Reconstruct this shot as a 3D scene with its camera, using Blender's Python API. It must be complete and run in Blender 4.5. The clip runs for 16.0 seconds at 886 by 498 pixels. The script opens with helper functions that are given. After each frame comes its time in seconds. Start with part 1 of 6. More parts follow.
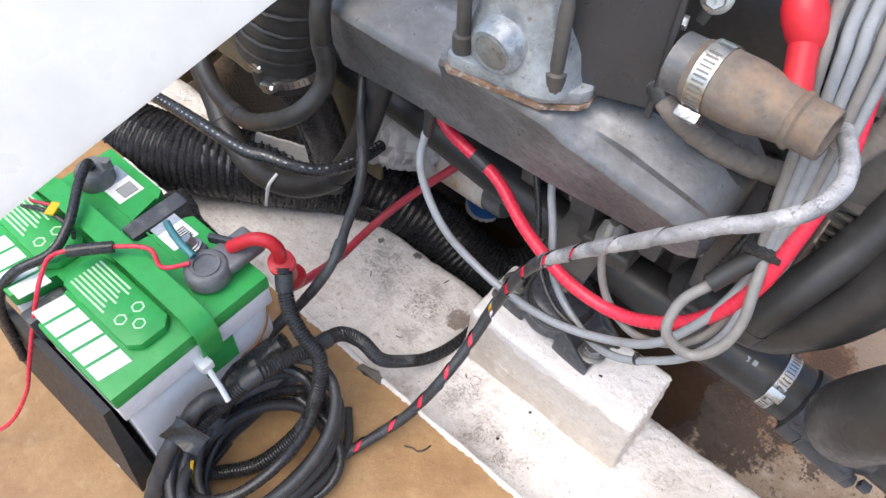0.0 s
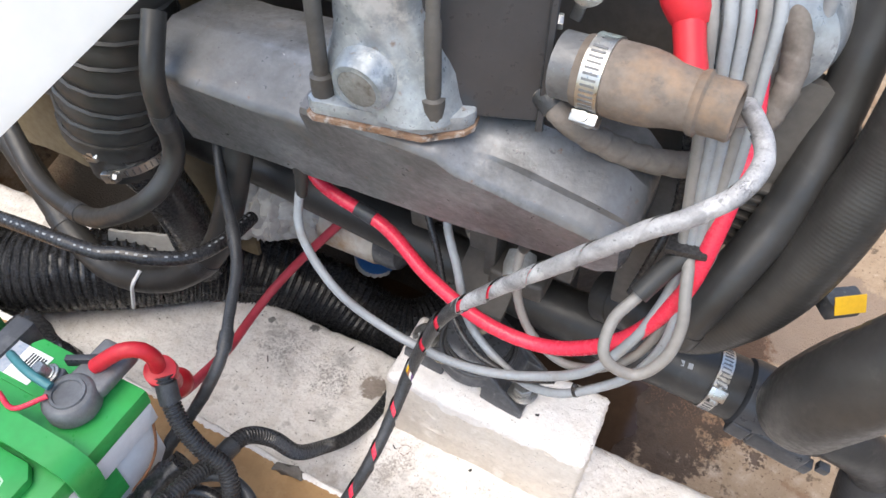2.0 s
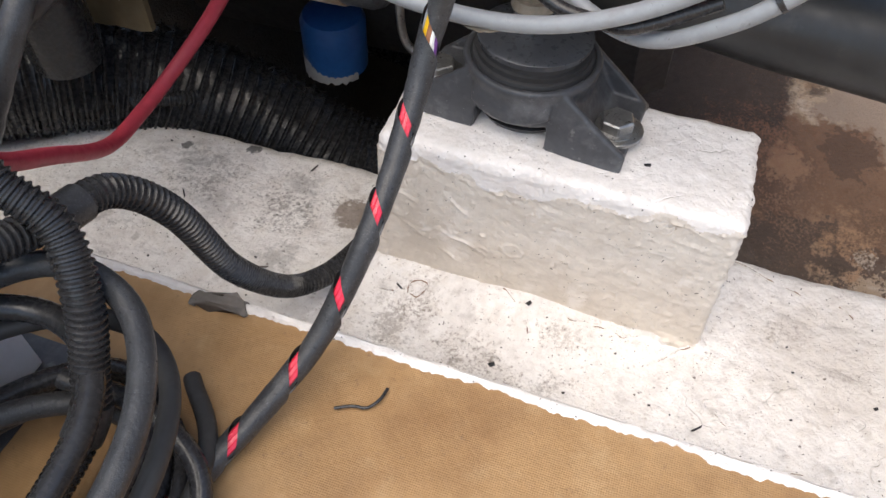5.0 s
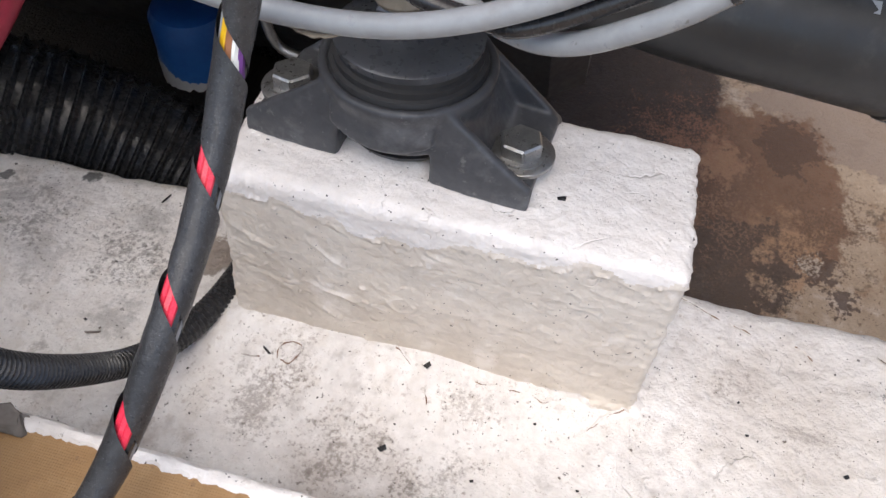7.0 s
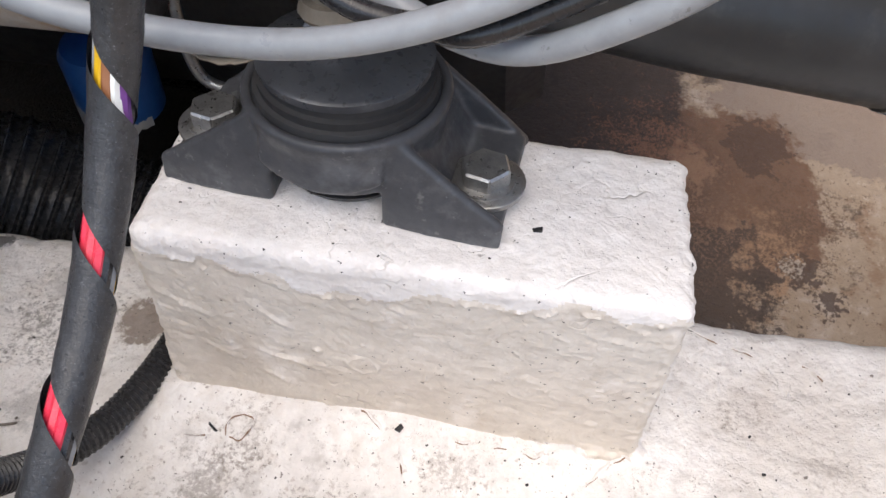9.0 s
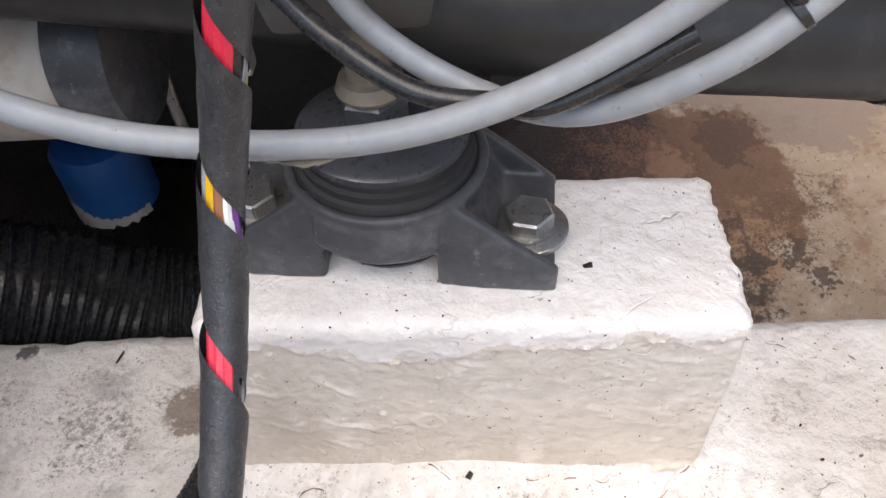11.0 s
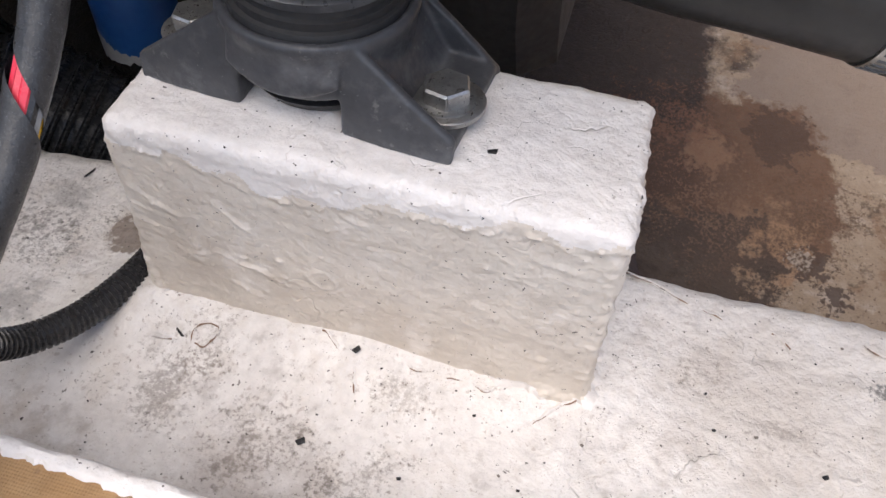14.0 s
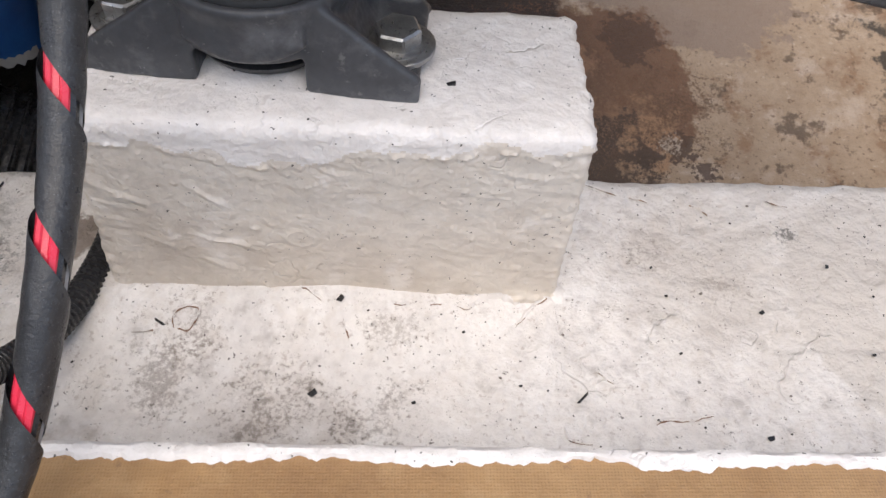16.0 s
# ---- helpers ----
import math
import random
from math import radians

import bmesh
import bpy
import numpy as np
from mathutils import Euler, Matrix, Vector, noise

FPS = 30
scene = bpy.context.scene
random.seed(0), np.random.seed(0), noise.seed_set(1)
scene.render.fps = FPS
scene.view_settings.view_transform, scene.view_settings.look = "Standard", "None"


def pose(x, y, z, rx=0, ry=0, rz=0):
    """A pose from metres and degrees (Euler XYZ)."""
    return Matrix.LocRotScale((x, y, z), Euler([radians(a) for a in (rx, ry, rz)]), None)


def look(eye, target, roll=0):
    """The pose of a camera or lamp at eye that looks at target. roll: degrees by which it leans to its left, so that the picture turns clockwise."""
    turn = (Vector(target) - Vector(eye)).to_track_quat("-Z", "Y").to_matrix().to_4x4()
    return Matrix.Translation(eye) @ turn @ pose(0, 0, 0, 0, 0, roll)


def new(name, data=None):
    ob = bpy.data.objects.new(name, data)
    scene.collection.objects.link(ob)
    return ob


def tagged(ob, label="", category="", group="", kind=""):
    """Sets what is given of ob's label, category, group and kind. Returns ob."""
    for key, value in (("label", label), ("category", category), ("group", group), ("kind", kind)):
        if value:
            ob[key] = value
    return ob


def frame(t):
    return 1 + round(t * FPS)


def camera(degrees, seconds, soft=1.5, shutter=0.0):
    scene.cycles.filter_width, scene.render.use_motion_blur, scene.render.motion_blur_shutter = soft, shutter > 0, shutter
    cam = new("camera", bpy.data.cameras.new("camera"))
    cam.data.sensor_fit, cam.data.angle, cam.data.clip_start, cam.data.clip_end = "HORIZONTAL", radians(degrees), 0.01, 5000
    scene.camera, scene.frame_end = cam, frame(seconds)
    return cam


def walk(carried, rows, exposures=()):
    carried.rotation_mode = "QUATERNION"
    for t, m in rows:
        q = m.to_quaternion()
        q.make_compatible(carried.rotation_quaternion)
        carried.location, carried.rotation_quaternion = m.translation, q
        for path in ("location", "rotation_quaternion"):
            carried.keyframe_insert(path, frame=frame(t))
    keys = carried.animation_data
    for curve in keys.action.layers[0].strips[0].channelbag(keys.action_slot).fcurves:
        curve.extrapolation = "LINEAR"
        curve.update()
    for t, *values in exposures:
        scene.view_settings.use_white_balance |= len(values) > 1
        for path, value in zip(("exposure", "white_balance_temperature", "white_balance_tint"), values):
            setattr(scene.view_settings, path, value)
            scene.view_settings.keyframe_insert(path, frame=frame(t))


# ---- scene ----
# ---- camera and its way ----
cam = camera(60.9, 16.0)
# seconds, place in metres, turn in degrees
ROWS = [
    (0.0, 0.0511, -0.4148, 0.9252, 36.98, -1.48, 40.91),
    (0.5, 0.0585, -0.4093, 0.9099, 36.31, -0.60, 36.30),
    (1.0, 0.0487, -0.4114, 0.9103, 35.12, -0.14, 33.17),
    (1.5, 0.0301, -0.3938, 0.8991, 35.52, 0.85, 29.43),
    (2.0, 0.0162, -0.3817, 0.8694, 41.26, -0.86, 26.65),
    (2.5, 0.0142, -0.3845, 0.8506, 47.12, -0.99, 26.62),
    (3.0, -0.0162, -0.3716, 0.8003, 45.03, -0.61, 24.50),
    (3.2, -0.0340, -0.3500, 0.7770, 44.50, -0.65, 23.20),
    (3.5, -0.0557, -0.3544, 0.7147, 44.43, -0.78, 21.43),
    (4.0, -0.0678, -0.3819, 0.6316, 42.89, 0.36, 20.67),
    (4.2, -0.0656, -0.3809, 0.5847, 42.25, 0.81, 20.70),
    (6.3, -0.0573, -0.2517, 0.4067, 40.38, -0.67, 17.28),
    (6.5, -0.0554, -0.2468, 0.4040, 40.20, -0.87, 16.77),
    (7.0, -0.0592, -0.2323, 0.4001, 40.03, -1.13, 14.93),
    (7.5, -0.0696, -0.2155, 0.3948, 40.11, -1.21, 12.22),
    (8.0, -0.0695, -0.2001, 0.3780, 40.36, -1.45, 10.61),
    (8.2, -0.0679, -0.1978, 0.3709, 40.57, -1.33, 10.57),
    (10.5, -0.0713, -0.1798, 0.3667, 42.75, 2.73, 5.04),
    (11.0, -0.1083, -0.1890, 0.3852, 42.96, 3.75, 0.74),
    (11.5, -0.1706, -0.1462, 0.3988, 44.71, 5.76, -9.99),
    (12.0, -0.1763, -0.1408, 0.4052, 46.45, 5.77, -10.51),
    (12.5, -0.1323, -0.1881, 0.3925, 46.07, 4.95, 0.02),
    (13.0, -0.0843, -0.2158, 0.3745, 44.56, 2.82, 7.40),
    (13.5, -0.0477, -0.2111, 0.3581, 42.69, 0.79, 12.45),
    (14.0, -0.0225, -0.2106, 0.3497, 41.27, -0.92, 15.48),
    (14.5, -0.0126, -0.2113, 0.3443, 39.79, -1.47, 16.16),
    (15.0, -0.0320, -0.2241, 0.3586, 38.37, -0.96, 14.61),
    (15.5, -0.0404, -0.2259, 0.3635, 36.88, -0.52, 10.45),
    (16.0, -0.0795, -0.2424, 0.3620, 37.95, -1.96, -0.81),
]
walk(cam, [(t, pose(x, y, z, rx, ry, rz)) for t, x, y, z, rx, ry, rz in ROWS],
     [(0, 1.38, 7000, 11), (1, 1.38, 7050, 11), (2.5, 1.59, 7250, 8), (3.5, 1.65, 7500, 6), (4.2, 1.30, 7450, 8), (6.5, 1.05, 7050, 11), (11, 1.14, 7200, 11.5), (11.5, 1.09, 7100, 11.5), (12, 1.24, 7100, 11.5), (12.5, 1.45, 7250, 12), (13, 1.12, 7200, 11.5), (13.5, 0.96, 7150, 12.5), (14, 0.93, 7100, 12.5), (16, 0.84, 7150, 11)])

# ---- light ----
world = bpy.data.worlds.new("sky")
scene.world = world
world.use_nodes = True
wn = world.node_tree.nodes
sky = wn.new("ShaderNodeTexSky")
sky.sky_type, sky.sun_disc = "NISHITA", False
sky.sun_elevation, sky.sun_rotation = radians(68), radians(187)
wn["Background"].inputs["Strength"].default_value = 0.15
world.node_tree.links.new(sky.outputs["Color"], wn["Background"].inputs["Color"])
sun_data = bpy.data.lights.new("sun", "SUN")
sun_data.energy, sun_data.angle, sun_data.color = 1.6, radians(60), (1.0, 0.95, 0.88)
sun = new("sun", sun_data)
sun.matrix_world = look((-0.10, -0.85, 2.1), (0, 0, 0))


# ---- materials ----
def material(name, a, b=None, rough=0.5, metal=0.0, scale=30.0, bump=0.15, bump_scale=None, stains=(), coat=0.0, rough_var=0.12, specks=0.0, depth=0.001, ior=1.45, spots=(), veins=None, weave=0.0, grime=()):
    """A surface of two tones at two scales. stains: rows of (colour, noise scale, from, to, detail)."""
    m = bpy.data.materials.new(name)
    m.use_nodes = True
    n, l = m.node_tree.nodes, m.node_tree.links
    p = n["Principled BSDF"]
    at = n.new("ShaderNodeTexCoord").outputs["Object"]
    b = b or tuple(c * 0.75 for c in a)

    def cloud(s, detail=5.0, roughness=0.6):
        t = n.new("ShaderNodeTexNoise")
        t.inputs["Scale"].default_value, t.inputs["Detail"].default_value, t.inputs["Roughness"].default_value = s, detail, roughness
        l.new(at, t.inputs["Vector"])
        return t.outputs["Fac"]

    def blend(fac, c1, c2):
        x = n.new("ShaderNodeMix")
        x.data_type = "RGBA"
        l.new(fac, x.inputs["Factor"])
        for socket, c in ((x.inputs["A"], c1), (x.inputs["B"], c2)):
            if isinstance(c, tuple):
                socket.default_value = (*c, 1)
            else:
                l.new(c, socket)
        return x.outputs["Result"]

    def band(fac, lo, hi, top=1.0):
        r = n.new("ShaderNodeMapRange")
        r.inputs["From Min"].default_value, r.inputs["From Max"].default_value, r.inputs["To Max"].default_value = lo, hi, top
        l.new(fac, r.inputs["Value"])
        return r.outputs["Result"]

    big, fine = cloud(scale), cloud(scale * 6, 4.0)
    colour = blend(band(big, 0.35, 0.65), a, b)
    colour = blend(band(fine, 0.4, 0.75, 0.35), colour, tuple(c * 0.7 for c in b))
    for c, s, lo, hi, top in stains:
        colour = blend(band(cloud(s, 8.0, 0.65), lo, hi, top), colour, c)
    for c, centre, radius, wobble, top, soft in spots:
        away = n.new("ShaderNodeVectorMath")
        away.operation = "DISTANCE"
        l.new(at, away.inputs[0])
        away.inputs[1].default_value = centre
        ragged = n.new("ShaderNodeMath")
        ragged.operation = "MULTIPLY_ADD"
        l.new(cloud(2.2 / radius, 12.0, 0.68), ragged.inputs[0])
        ragged.inputs[1].default_value = -3.2 * wobble
        l.new(away.outputs["Value"], ragged.inputs[2])
        edge = radius - 1.6 * wobble
        colour = blend(band(ragged.outputs["Value"], edge, edge - radius * soft, top), colour, c)
    for c, centre, radius, top in grime:
        # grit that thins out away from its middle
        away = n.new("ShaderNodeVectorMath")
        away.operation = "DISTANCE"
        l.new(at, away.inputs[0])
        away.inputs[1].default_value = centre
        density = n.new("ShaderNodeMath")
        l.new(cloud(300.0, 8.0, 0.75), density.inputs[0])
        l.new(band(away.outputs["Value"], radius, 0.0, 0.24), density.inputs[1])
        wide = n.new("ShaderNodeMath")
        wide.operation = "MULTIPLY_ADD"
        l.new(cloud(45.0, 4.0, 0.6), wide.inputs[0])
        wide.inputs[1].default_value = 0.45
        l.new(density.outputs["Value"], wide.inputs[2])
        colour = blend(band(wide.outputs["Value"], 0.885, 1.0, top), colour, c)
    if specks:
        colour = blend(band(cloud(420.0, 2.0, 0.4), 0.72, 0.75, specks), colour, (0.03, 0.026, 0.022))
    l.new(colour, p.inputs["Base Color"])
    l.new(band(fine, 0.3, 0.7, 1.0), (rr := n.new("ShaderNodeMapRange")).inputs["Value"])
    rr.inputs["To Min"].default_value, rr.inputs["To Max"].default_value = max(0.03, rough - rough_var), min(1.0, rough + rough_var)
    l.new(rr.outputs["Result"], p.inputs["Roughness"])
    p.inputs["Metallic"].default_value = metal
    p.inputs["Coat Weight"].default_value = coat
    p.inputs["IOR"].default_value = ior
    if bump:
        k = n.new("ShaderNodeBump")
        k.inputs["Strength"].default_value, k.inputs["Distance"].default_value = bump, depth
        height = cloud(bump_scale or scale * 4, 6.0)
        if veins:
            # thin wandering wrinkles, here and there
            vein_scale, vein_height = veins
            for s, low in ((vein_scale, 0.60), (vein_scale * 2.3, 0.62)):
                off = n.new("ShaderNodeMath")
                off.operation = "SUBTRACT"
                l.new(cloud(s, 3.0, 0.55), off.inputs[0])
                off.inputs[1].default_value = 0.5
                size = n.new("ShaderNodeMath")
                size.operation = "ABSOLUTE"
                l.new(off.outputs["Value"], size.inputs[0])
                both = n.new("ShaderNodeMath")
                both.operation = "MULTIPLY"
                l.new(band(size.outputs["Value"], 0.018, 0.0, vein_height), both.inputs[0])
                l.new(band(cloud(s * 0.45, 2.0, 0.5), low, low + 0.06), both.inputs[1])
                total = n.new("ShaderNodeMath")
                l.new(height, total.inputs[0])
                l.new(both.outputs["Value"], total.inputs[1])
                height = total.outputs["Value"]
        if weave:
            for axis in ("X", "Y"):
                w = n.new("ShaderNodeTexWave")
                w.bands_direction = axis
                w.inputs["Scale"].default_value, w.inputs["Distortion"].default_value, w.inputs["Detail"].default_value = weave, 1.5, 2.0
                l.new(at, w.inputs["Vector"])
                total = n.new("ShaderNodeMath")
                l.new(height, total.inputs[0])
                l.new(band(w.outputs["Fac"], 0.0, 1.0, 0.12), total.inputs[1])
                height = total.outputs["Value"]
        l.new(height, k.inputs["Height"])
        l.new(k.outputs["Normal"], p.inputs["Normal"])
    return m


LEDGE_PAINT = material("dirty_white_paint", (0.815, 0.795, 0.775), (0.735, 0.705, 0.68), 0.6, scale=34, bump=0.95, bump_scale=120, depth=0.0034, specks=1.0, veins=(24.0, 0.20),
                       stains=(((0.56, 0.53, 0.51), 15.0, 0.52, 0.68, 0.7), ((0.66, 0.62, 0.58), 46.0, 0.52, 0.60, 0.6), ((0.42, 0.39, 0.37), 60.0, 0.56, 0.68, 0.5), ((0.84, 0.82, 0.80), 44.0, 0.51, 0.62, 0.55), ((0.40, 0.34, 0.31), 230.0, 0.59, 0.66, 0.55), ((0.09, 0.08, 0.07), 150.0, 0.655, 0.675, 0.85), ((0.30, 0.28, 0.265), 24.0, 0.62, 0.67, 0.55)),
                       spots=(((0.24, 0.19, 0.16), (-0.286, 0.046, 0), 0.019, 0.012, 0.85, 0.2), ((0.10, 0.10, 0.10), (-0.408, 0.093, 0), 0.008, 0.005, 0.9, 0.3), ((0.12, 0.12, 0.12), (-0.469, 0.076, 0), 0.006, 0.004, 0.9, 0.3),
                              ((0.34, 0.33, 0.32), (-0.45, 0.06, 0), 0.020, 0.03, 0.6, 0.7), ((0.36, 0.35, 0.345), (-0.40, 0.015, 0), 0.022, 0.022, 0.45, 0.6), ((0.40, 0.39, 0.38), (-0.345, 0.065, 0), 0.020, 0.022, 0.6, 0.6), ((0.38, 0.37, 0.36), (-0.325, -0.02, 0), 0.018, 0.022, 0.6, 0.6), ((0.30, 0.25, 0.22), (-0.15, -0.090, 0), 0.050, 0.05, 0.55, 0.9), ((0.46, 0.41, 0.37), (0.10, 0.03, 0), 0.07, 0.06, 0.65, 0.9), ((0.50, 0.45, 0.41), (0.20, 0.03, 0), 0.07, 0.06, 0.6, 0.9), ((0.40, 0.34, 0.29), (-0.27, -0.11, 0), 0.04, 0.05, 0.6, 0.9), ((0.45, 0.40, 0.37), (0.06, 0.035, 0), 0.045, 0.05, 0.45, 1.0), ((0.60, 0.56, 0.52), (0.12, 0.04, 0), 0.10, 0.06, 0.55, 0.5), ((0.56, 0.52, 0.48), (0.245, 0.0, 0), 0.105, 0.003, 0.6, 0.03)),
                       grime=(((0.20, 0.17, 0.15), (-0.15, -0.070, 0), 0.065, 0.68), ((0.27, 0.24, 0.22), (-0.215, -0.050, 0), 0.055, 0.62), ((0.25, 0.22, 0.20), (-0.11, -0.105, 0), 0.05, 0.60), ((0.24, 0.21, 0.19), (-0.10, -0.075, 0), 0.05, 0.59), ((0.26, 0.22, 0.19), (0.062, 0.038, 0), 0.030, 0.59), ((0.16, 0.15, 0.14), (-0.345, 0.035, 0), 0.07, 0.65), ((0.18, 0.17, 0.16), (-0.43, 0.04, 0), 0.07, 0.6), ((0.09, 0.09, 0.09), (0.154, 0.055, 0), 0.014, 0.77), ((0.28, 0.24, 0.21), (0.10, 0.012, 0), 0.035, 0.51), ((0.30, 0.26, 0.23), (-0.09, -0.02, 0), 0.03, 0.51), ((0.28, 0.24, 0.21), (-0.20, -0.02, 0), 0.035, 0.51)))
BLOCK_PAINT = material("cream_under_paint", (0.735, 0.675, 0.60), (0.66, 0.595, 0.52), 0.5, scale=26, bump=0.5, bump_scale=150, depth=0.004, specks=0.8, veins=(40.0, -0.4),
                       stains=(((0.55, 0.49, 0.42), 13.0, 0.52, 0.70, 0.6), ((0.60, 0.53, 0.455), 34.0, 0.54, 0.70, 0.5), ((0.84, 0.79, 0.74), 30.0, 0.56, 0.66, 0.6), ((0.30, 0.25, 0.20), 150.0, 0.66, 0.70, 0.6)))
WHITE_COAT = material("thick_white_paint", (0.83, 0.80, 0.775), (0.76, 0.72, 0.69), 0.45, scale=26, bump=0.52, bump_scale=130, depth=0.0045, specks=1.0, veins=(34.0, -0.45),
                      stains=(((0.70, 0.66, 0.62), 38.0, 0.54, 0.70, 0.5), ((0.28, 0.25, 0.22), 170.0, 0.66, 0.69, 0.7)))
TAN = material("tan_laminate", (0.43, 0.265, 0.13), (0.35, 0.205, 0.095), 0.42, scale=18, bump=0.7, bump_scale=300, depth=0.0008, weave=260.0, coat=0.1, stains=(((0.52, 0.36, 0.20), 30.0, 0.54, 0.7, 0.55), ((0.24, 0.13, 0.06), 11.0, 0.52, 0.70, 0.75), ((0.20, 0.12, 0.07), 140.0, 0.62, 0.68, 0.5)))
# near-black spots left of x -0.1 put the bay's deep shade into the colour
HULL = material("stained_shaded_hull", (0.40, 0.305, 0.22), (0.33, 0.24, 0.165), 0.45, scale=20, bump=0.9, bump_scale=240, depth=0.003,
                stains=(((0.54, 0.45, 0.38), 17.0, 0.54, 0.66, 0.6), ((0.22, 0.125, 0.07), 20.0, 0.56, 0.64, 0.7), ((0.07, 0.045, 0.03), 30.0, 0.58, 0.64, 0.75), ((0.12, 0.07, 0.042), 150.0, 0.60, 0.64, 0.7), ((0.54, 0.44, 0.35), 110.0, 0.61, 0.66, 0.5)),
                spots=(((0.25, 0.188, 0.148), (0.25, 0.56, -0.14), 0.13, 0.07, 0.9, 0.1), ((0.150, 0.076, 0.041), (0.115, 0.41, -0.175), 0.115, 0.05, 0.93, 0.10), ((0.085, 0.046, 0.028), (0.16, 0.47, -0.16), 0.035, 0.03, 0.9, 0.1), ((0.072, 0.037, 0.023), (0.02, 0.43, -0.175), 0.12, 0.05, 0.9, 0.5), ((0.34, 0.20, 0.115), (0.16, 0.345, -0.19), 0.05, 0.05, 0.85, 0.5),
                       ((0.33, 0.21, 0.13), (0.13, 0.30, -0.20), 0.045, 0.05, 0.8, 0.3), ((0.30, 0.17, 0.10), (0.09, 0.44, -0.17), 0.03, 0.04, 0.7, 0.4), ((0.06, 0.035, 0.025), (0.20, 0.33, -0.19), 0.02, 0.03, 0.85, 0.2), ((0.06, 0.035, 0.025), (0.225, 0.30, -0.20), 0.014, 0.025, 0.85, 0.2), ((0.50, 0.42, 0.34), (0.19, 0.335, -0.19), 0.012, 0.02, 0.7, 0.3),
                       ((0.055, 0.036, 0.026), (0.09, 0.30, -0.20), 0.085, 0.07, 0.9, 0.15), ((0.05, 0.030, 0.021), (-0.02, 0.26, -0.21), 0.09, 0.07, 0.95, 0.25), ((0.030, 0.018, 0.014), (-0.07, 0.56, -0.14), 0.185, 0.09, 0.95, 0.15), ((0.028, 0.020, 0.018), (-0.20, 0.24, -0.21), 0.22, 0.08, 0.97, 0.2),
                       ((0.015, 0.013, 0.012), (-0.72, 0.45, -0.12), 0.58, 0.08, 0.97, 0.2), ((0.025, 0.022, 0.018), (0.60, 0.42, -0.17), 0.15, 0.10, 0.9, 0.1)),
                grime=(((0.10, 0.055, 0.03), (0.19, 0.37, -0.18), 0.13, 0.85), ((0.20, 0.095, 0.055), (0.05, 0.46, -0.16), 0.15, 0.75), ((0.26, 0.15, 0.09), (0.11, 0.36, -0.18), 0.12, 0.6), ((0.05, 0.033, 0.024), (0.16, 0.31, -0.20), 0.07, 0.85)))
HATCH_PAINT = material("white_gelcoat", (0.86, 0.84, 0.805), (0.81, 0.79, 0.755), 0.35, scale=4, bump=0.05)
BLACK_PLASTIC = material("scuffed_black_plastic", (0.078, 0.081, 0.088), (0.058, 0.060, 0.066), 0.40, scale=40, bump=0.4, bump_scale=90, stains=(((0.19, 0.195, 0.205), 36.0, 0.52, 0.70, 0.6), ((0.28, 0.275, 0.27), 110.0, 0.61, 0.68, 0.4), ((0.40, 0.40, 0.40), 420.0, 0.68, 0.71, 0.5)))
RUBBER = material("black_rubber", (0.032, 0.032, 0.034), (0.042, 0.042, 0.042), 0.55, scale=30, bump=0.15)
HOSE_RUBBER = material("dusty_hose_rubber", (0.026, 0.0255, 0.025), (0.042, 0.041, 0.040), 0.42, scale=25, bump=0.2, stains=(((0.12, 0.11, 0.10), 40.0, 0.6, 0.8, 0.4),))
CONDUIT = material("black_conduit", (0.024, 0.024, 0.026), (0.036, 0.036, 0.038), 0.27, scale=50, bump=0.05)
DUCT = material("shiny_black_duct", (0.020, 0.021, 0.024), (0.026, 0.027, 0.030), 0.27, scale=40, bump=0.35, bump_scale=50, depth=0.003)
GREY_PVC = material("grey_cable_sheath", (0.32, 0.34, 0.36), (0.26, 0.275, 0.29), 0.38, scale=30, bump=0.1, stains=(((0.20, 0.17, 0.14), 26.0, 0.58, 0.74, 0.5), ((0.10, 0.09, 0.08), 240.0, 0.66, 0.69, 0.5)))
BEIGE_PVC = material("beige_grey_cable_sheath", (0.262, 0.25, 0.238), (0.21, 0.20, 0.19), 0.45, scale=30, bump=0.1, stains=(((0.17, 0.14, 0.12), 26.0, 0.56, 0.72, 0.5),))
RED_PVC = material("red_cable_sheath", (0.79, 0.042, 0.085), (0.71, 0.036, 0.072), 0.27, scale=25, bump=0.08, stains=(((0.62, 0.14, 0.15), 30.0, 0.58, 0.74, 0.5), ((0.25, 0.03, 0.03), 200.0, 0.67, 0.70, 0.5)))
DULL_RED = material("dusty_red_sheath", (0.48, 0.05, 0.08), (0.40, 0.04, 0.065), 0.5, scale=25, bump=0.05)
RED_RUBBER = material("red_rubber", (0.60, 0.02, 0.035), (0.50, 0.02, 0.03), 0.4, scale=30, bump=0.05)
TAPE = material("worn_black_tape", (0.028, 0.029, 0.032), (0.045, 0.047, 0.050), 0.36, scale=90, bump=0.35, bump_scale=700, stains=(((0.07, 0.072, 0.075), 60.0, 0.54, 0.72, 0.5), ((0.09, 0.094, 0.10), 500.0, 0.52, 0.66, 0.35), ((0.50, 0.52, 0.55), 2200.0, 0.62, 0.69, 0.5)))
SILVER_TAPE = material("overspray_silver_tape", (0.37, 0.37, 0.385), (0.17, 0.17, 0.18), 0.34, scale=55, bump=0.9, bump_scale=160, veins=(70.0, -0.8), stains=(((0.62, 0.62, 0.64), 30.0, 0.55, 0.64, 0.6), ((0.08, 0.08, 0.085), 60.0, 0.58, 0.66, 0.7), ((0.05, 0.05, 0.05), 260.0, 0.64, 0.68, 0.7)))
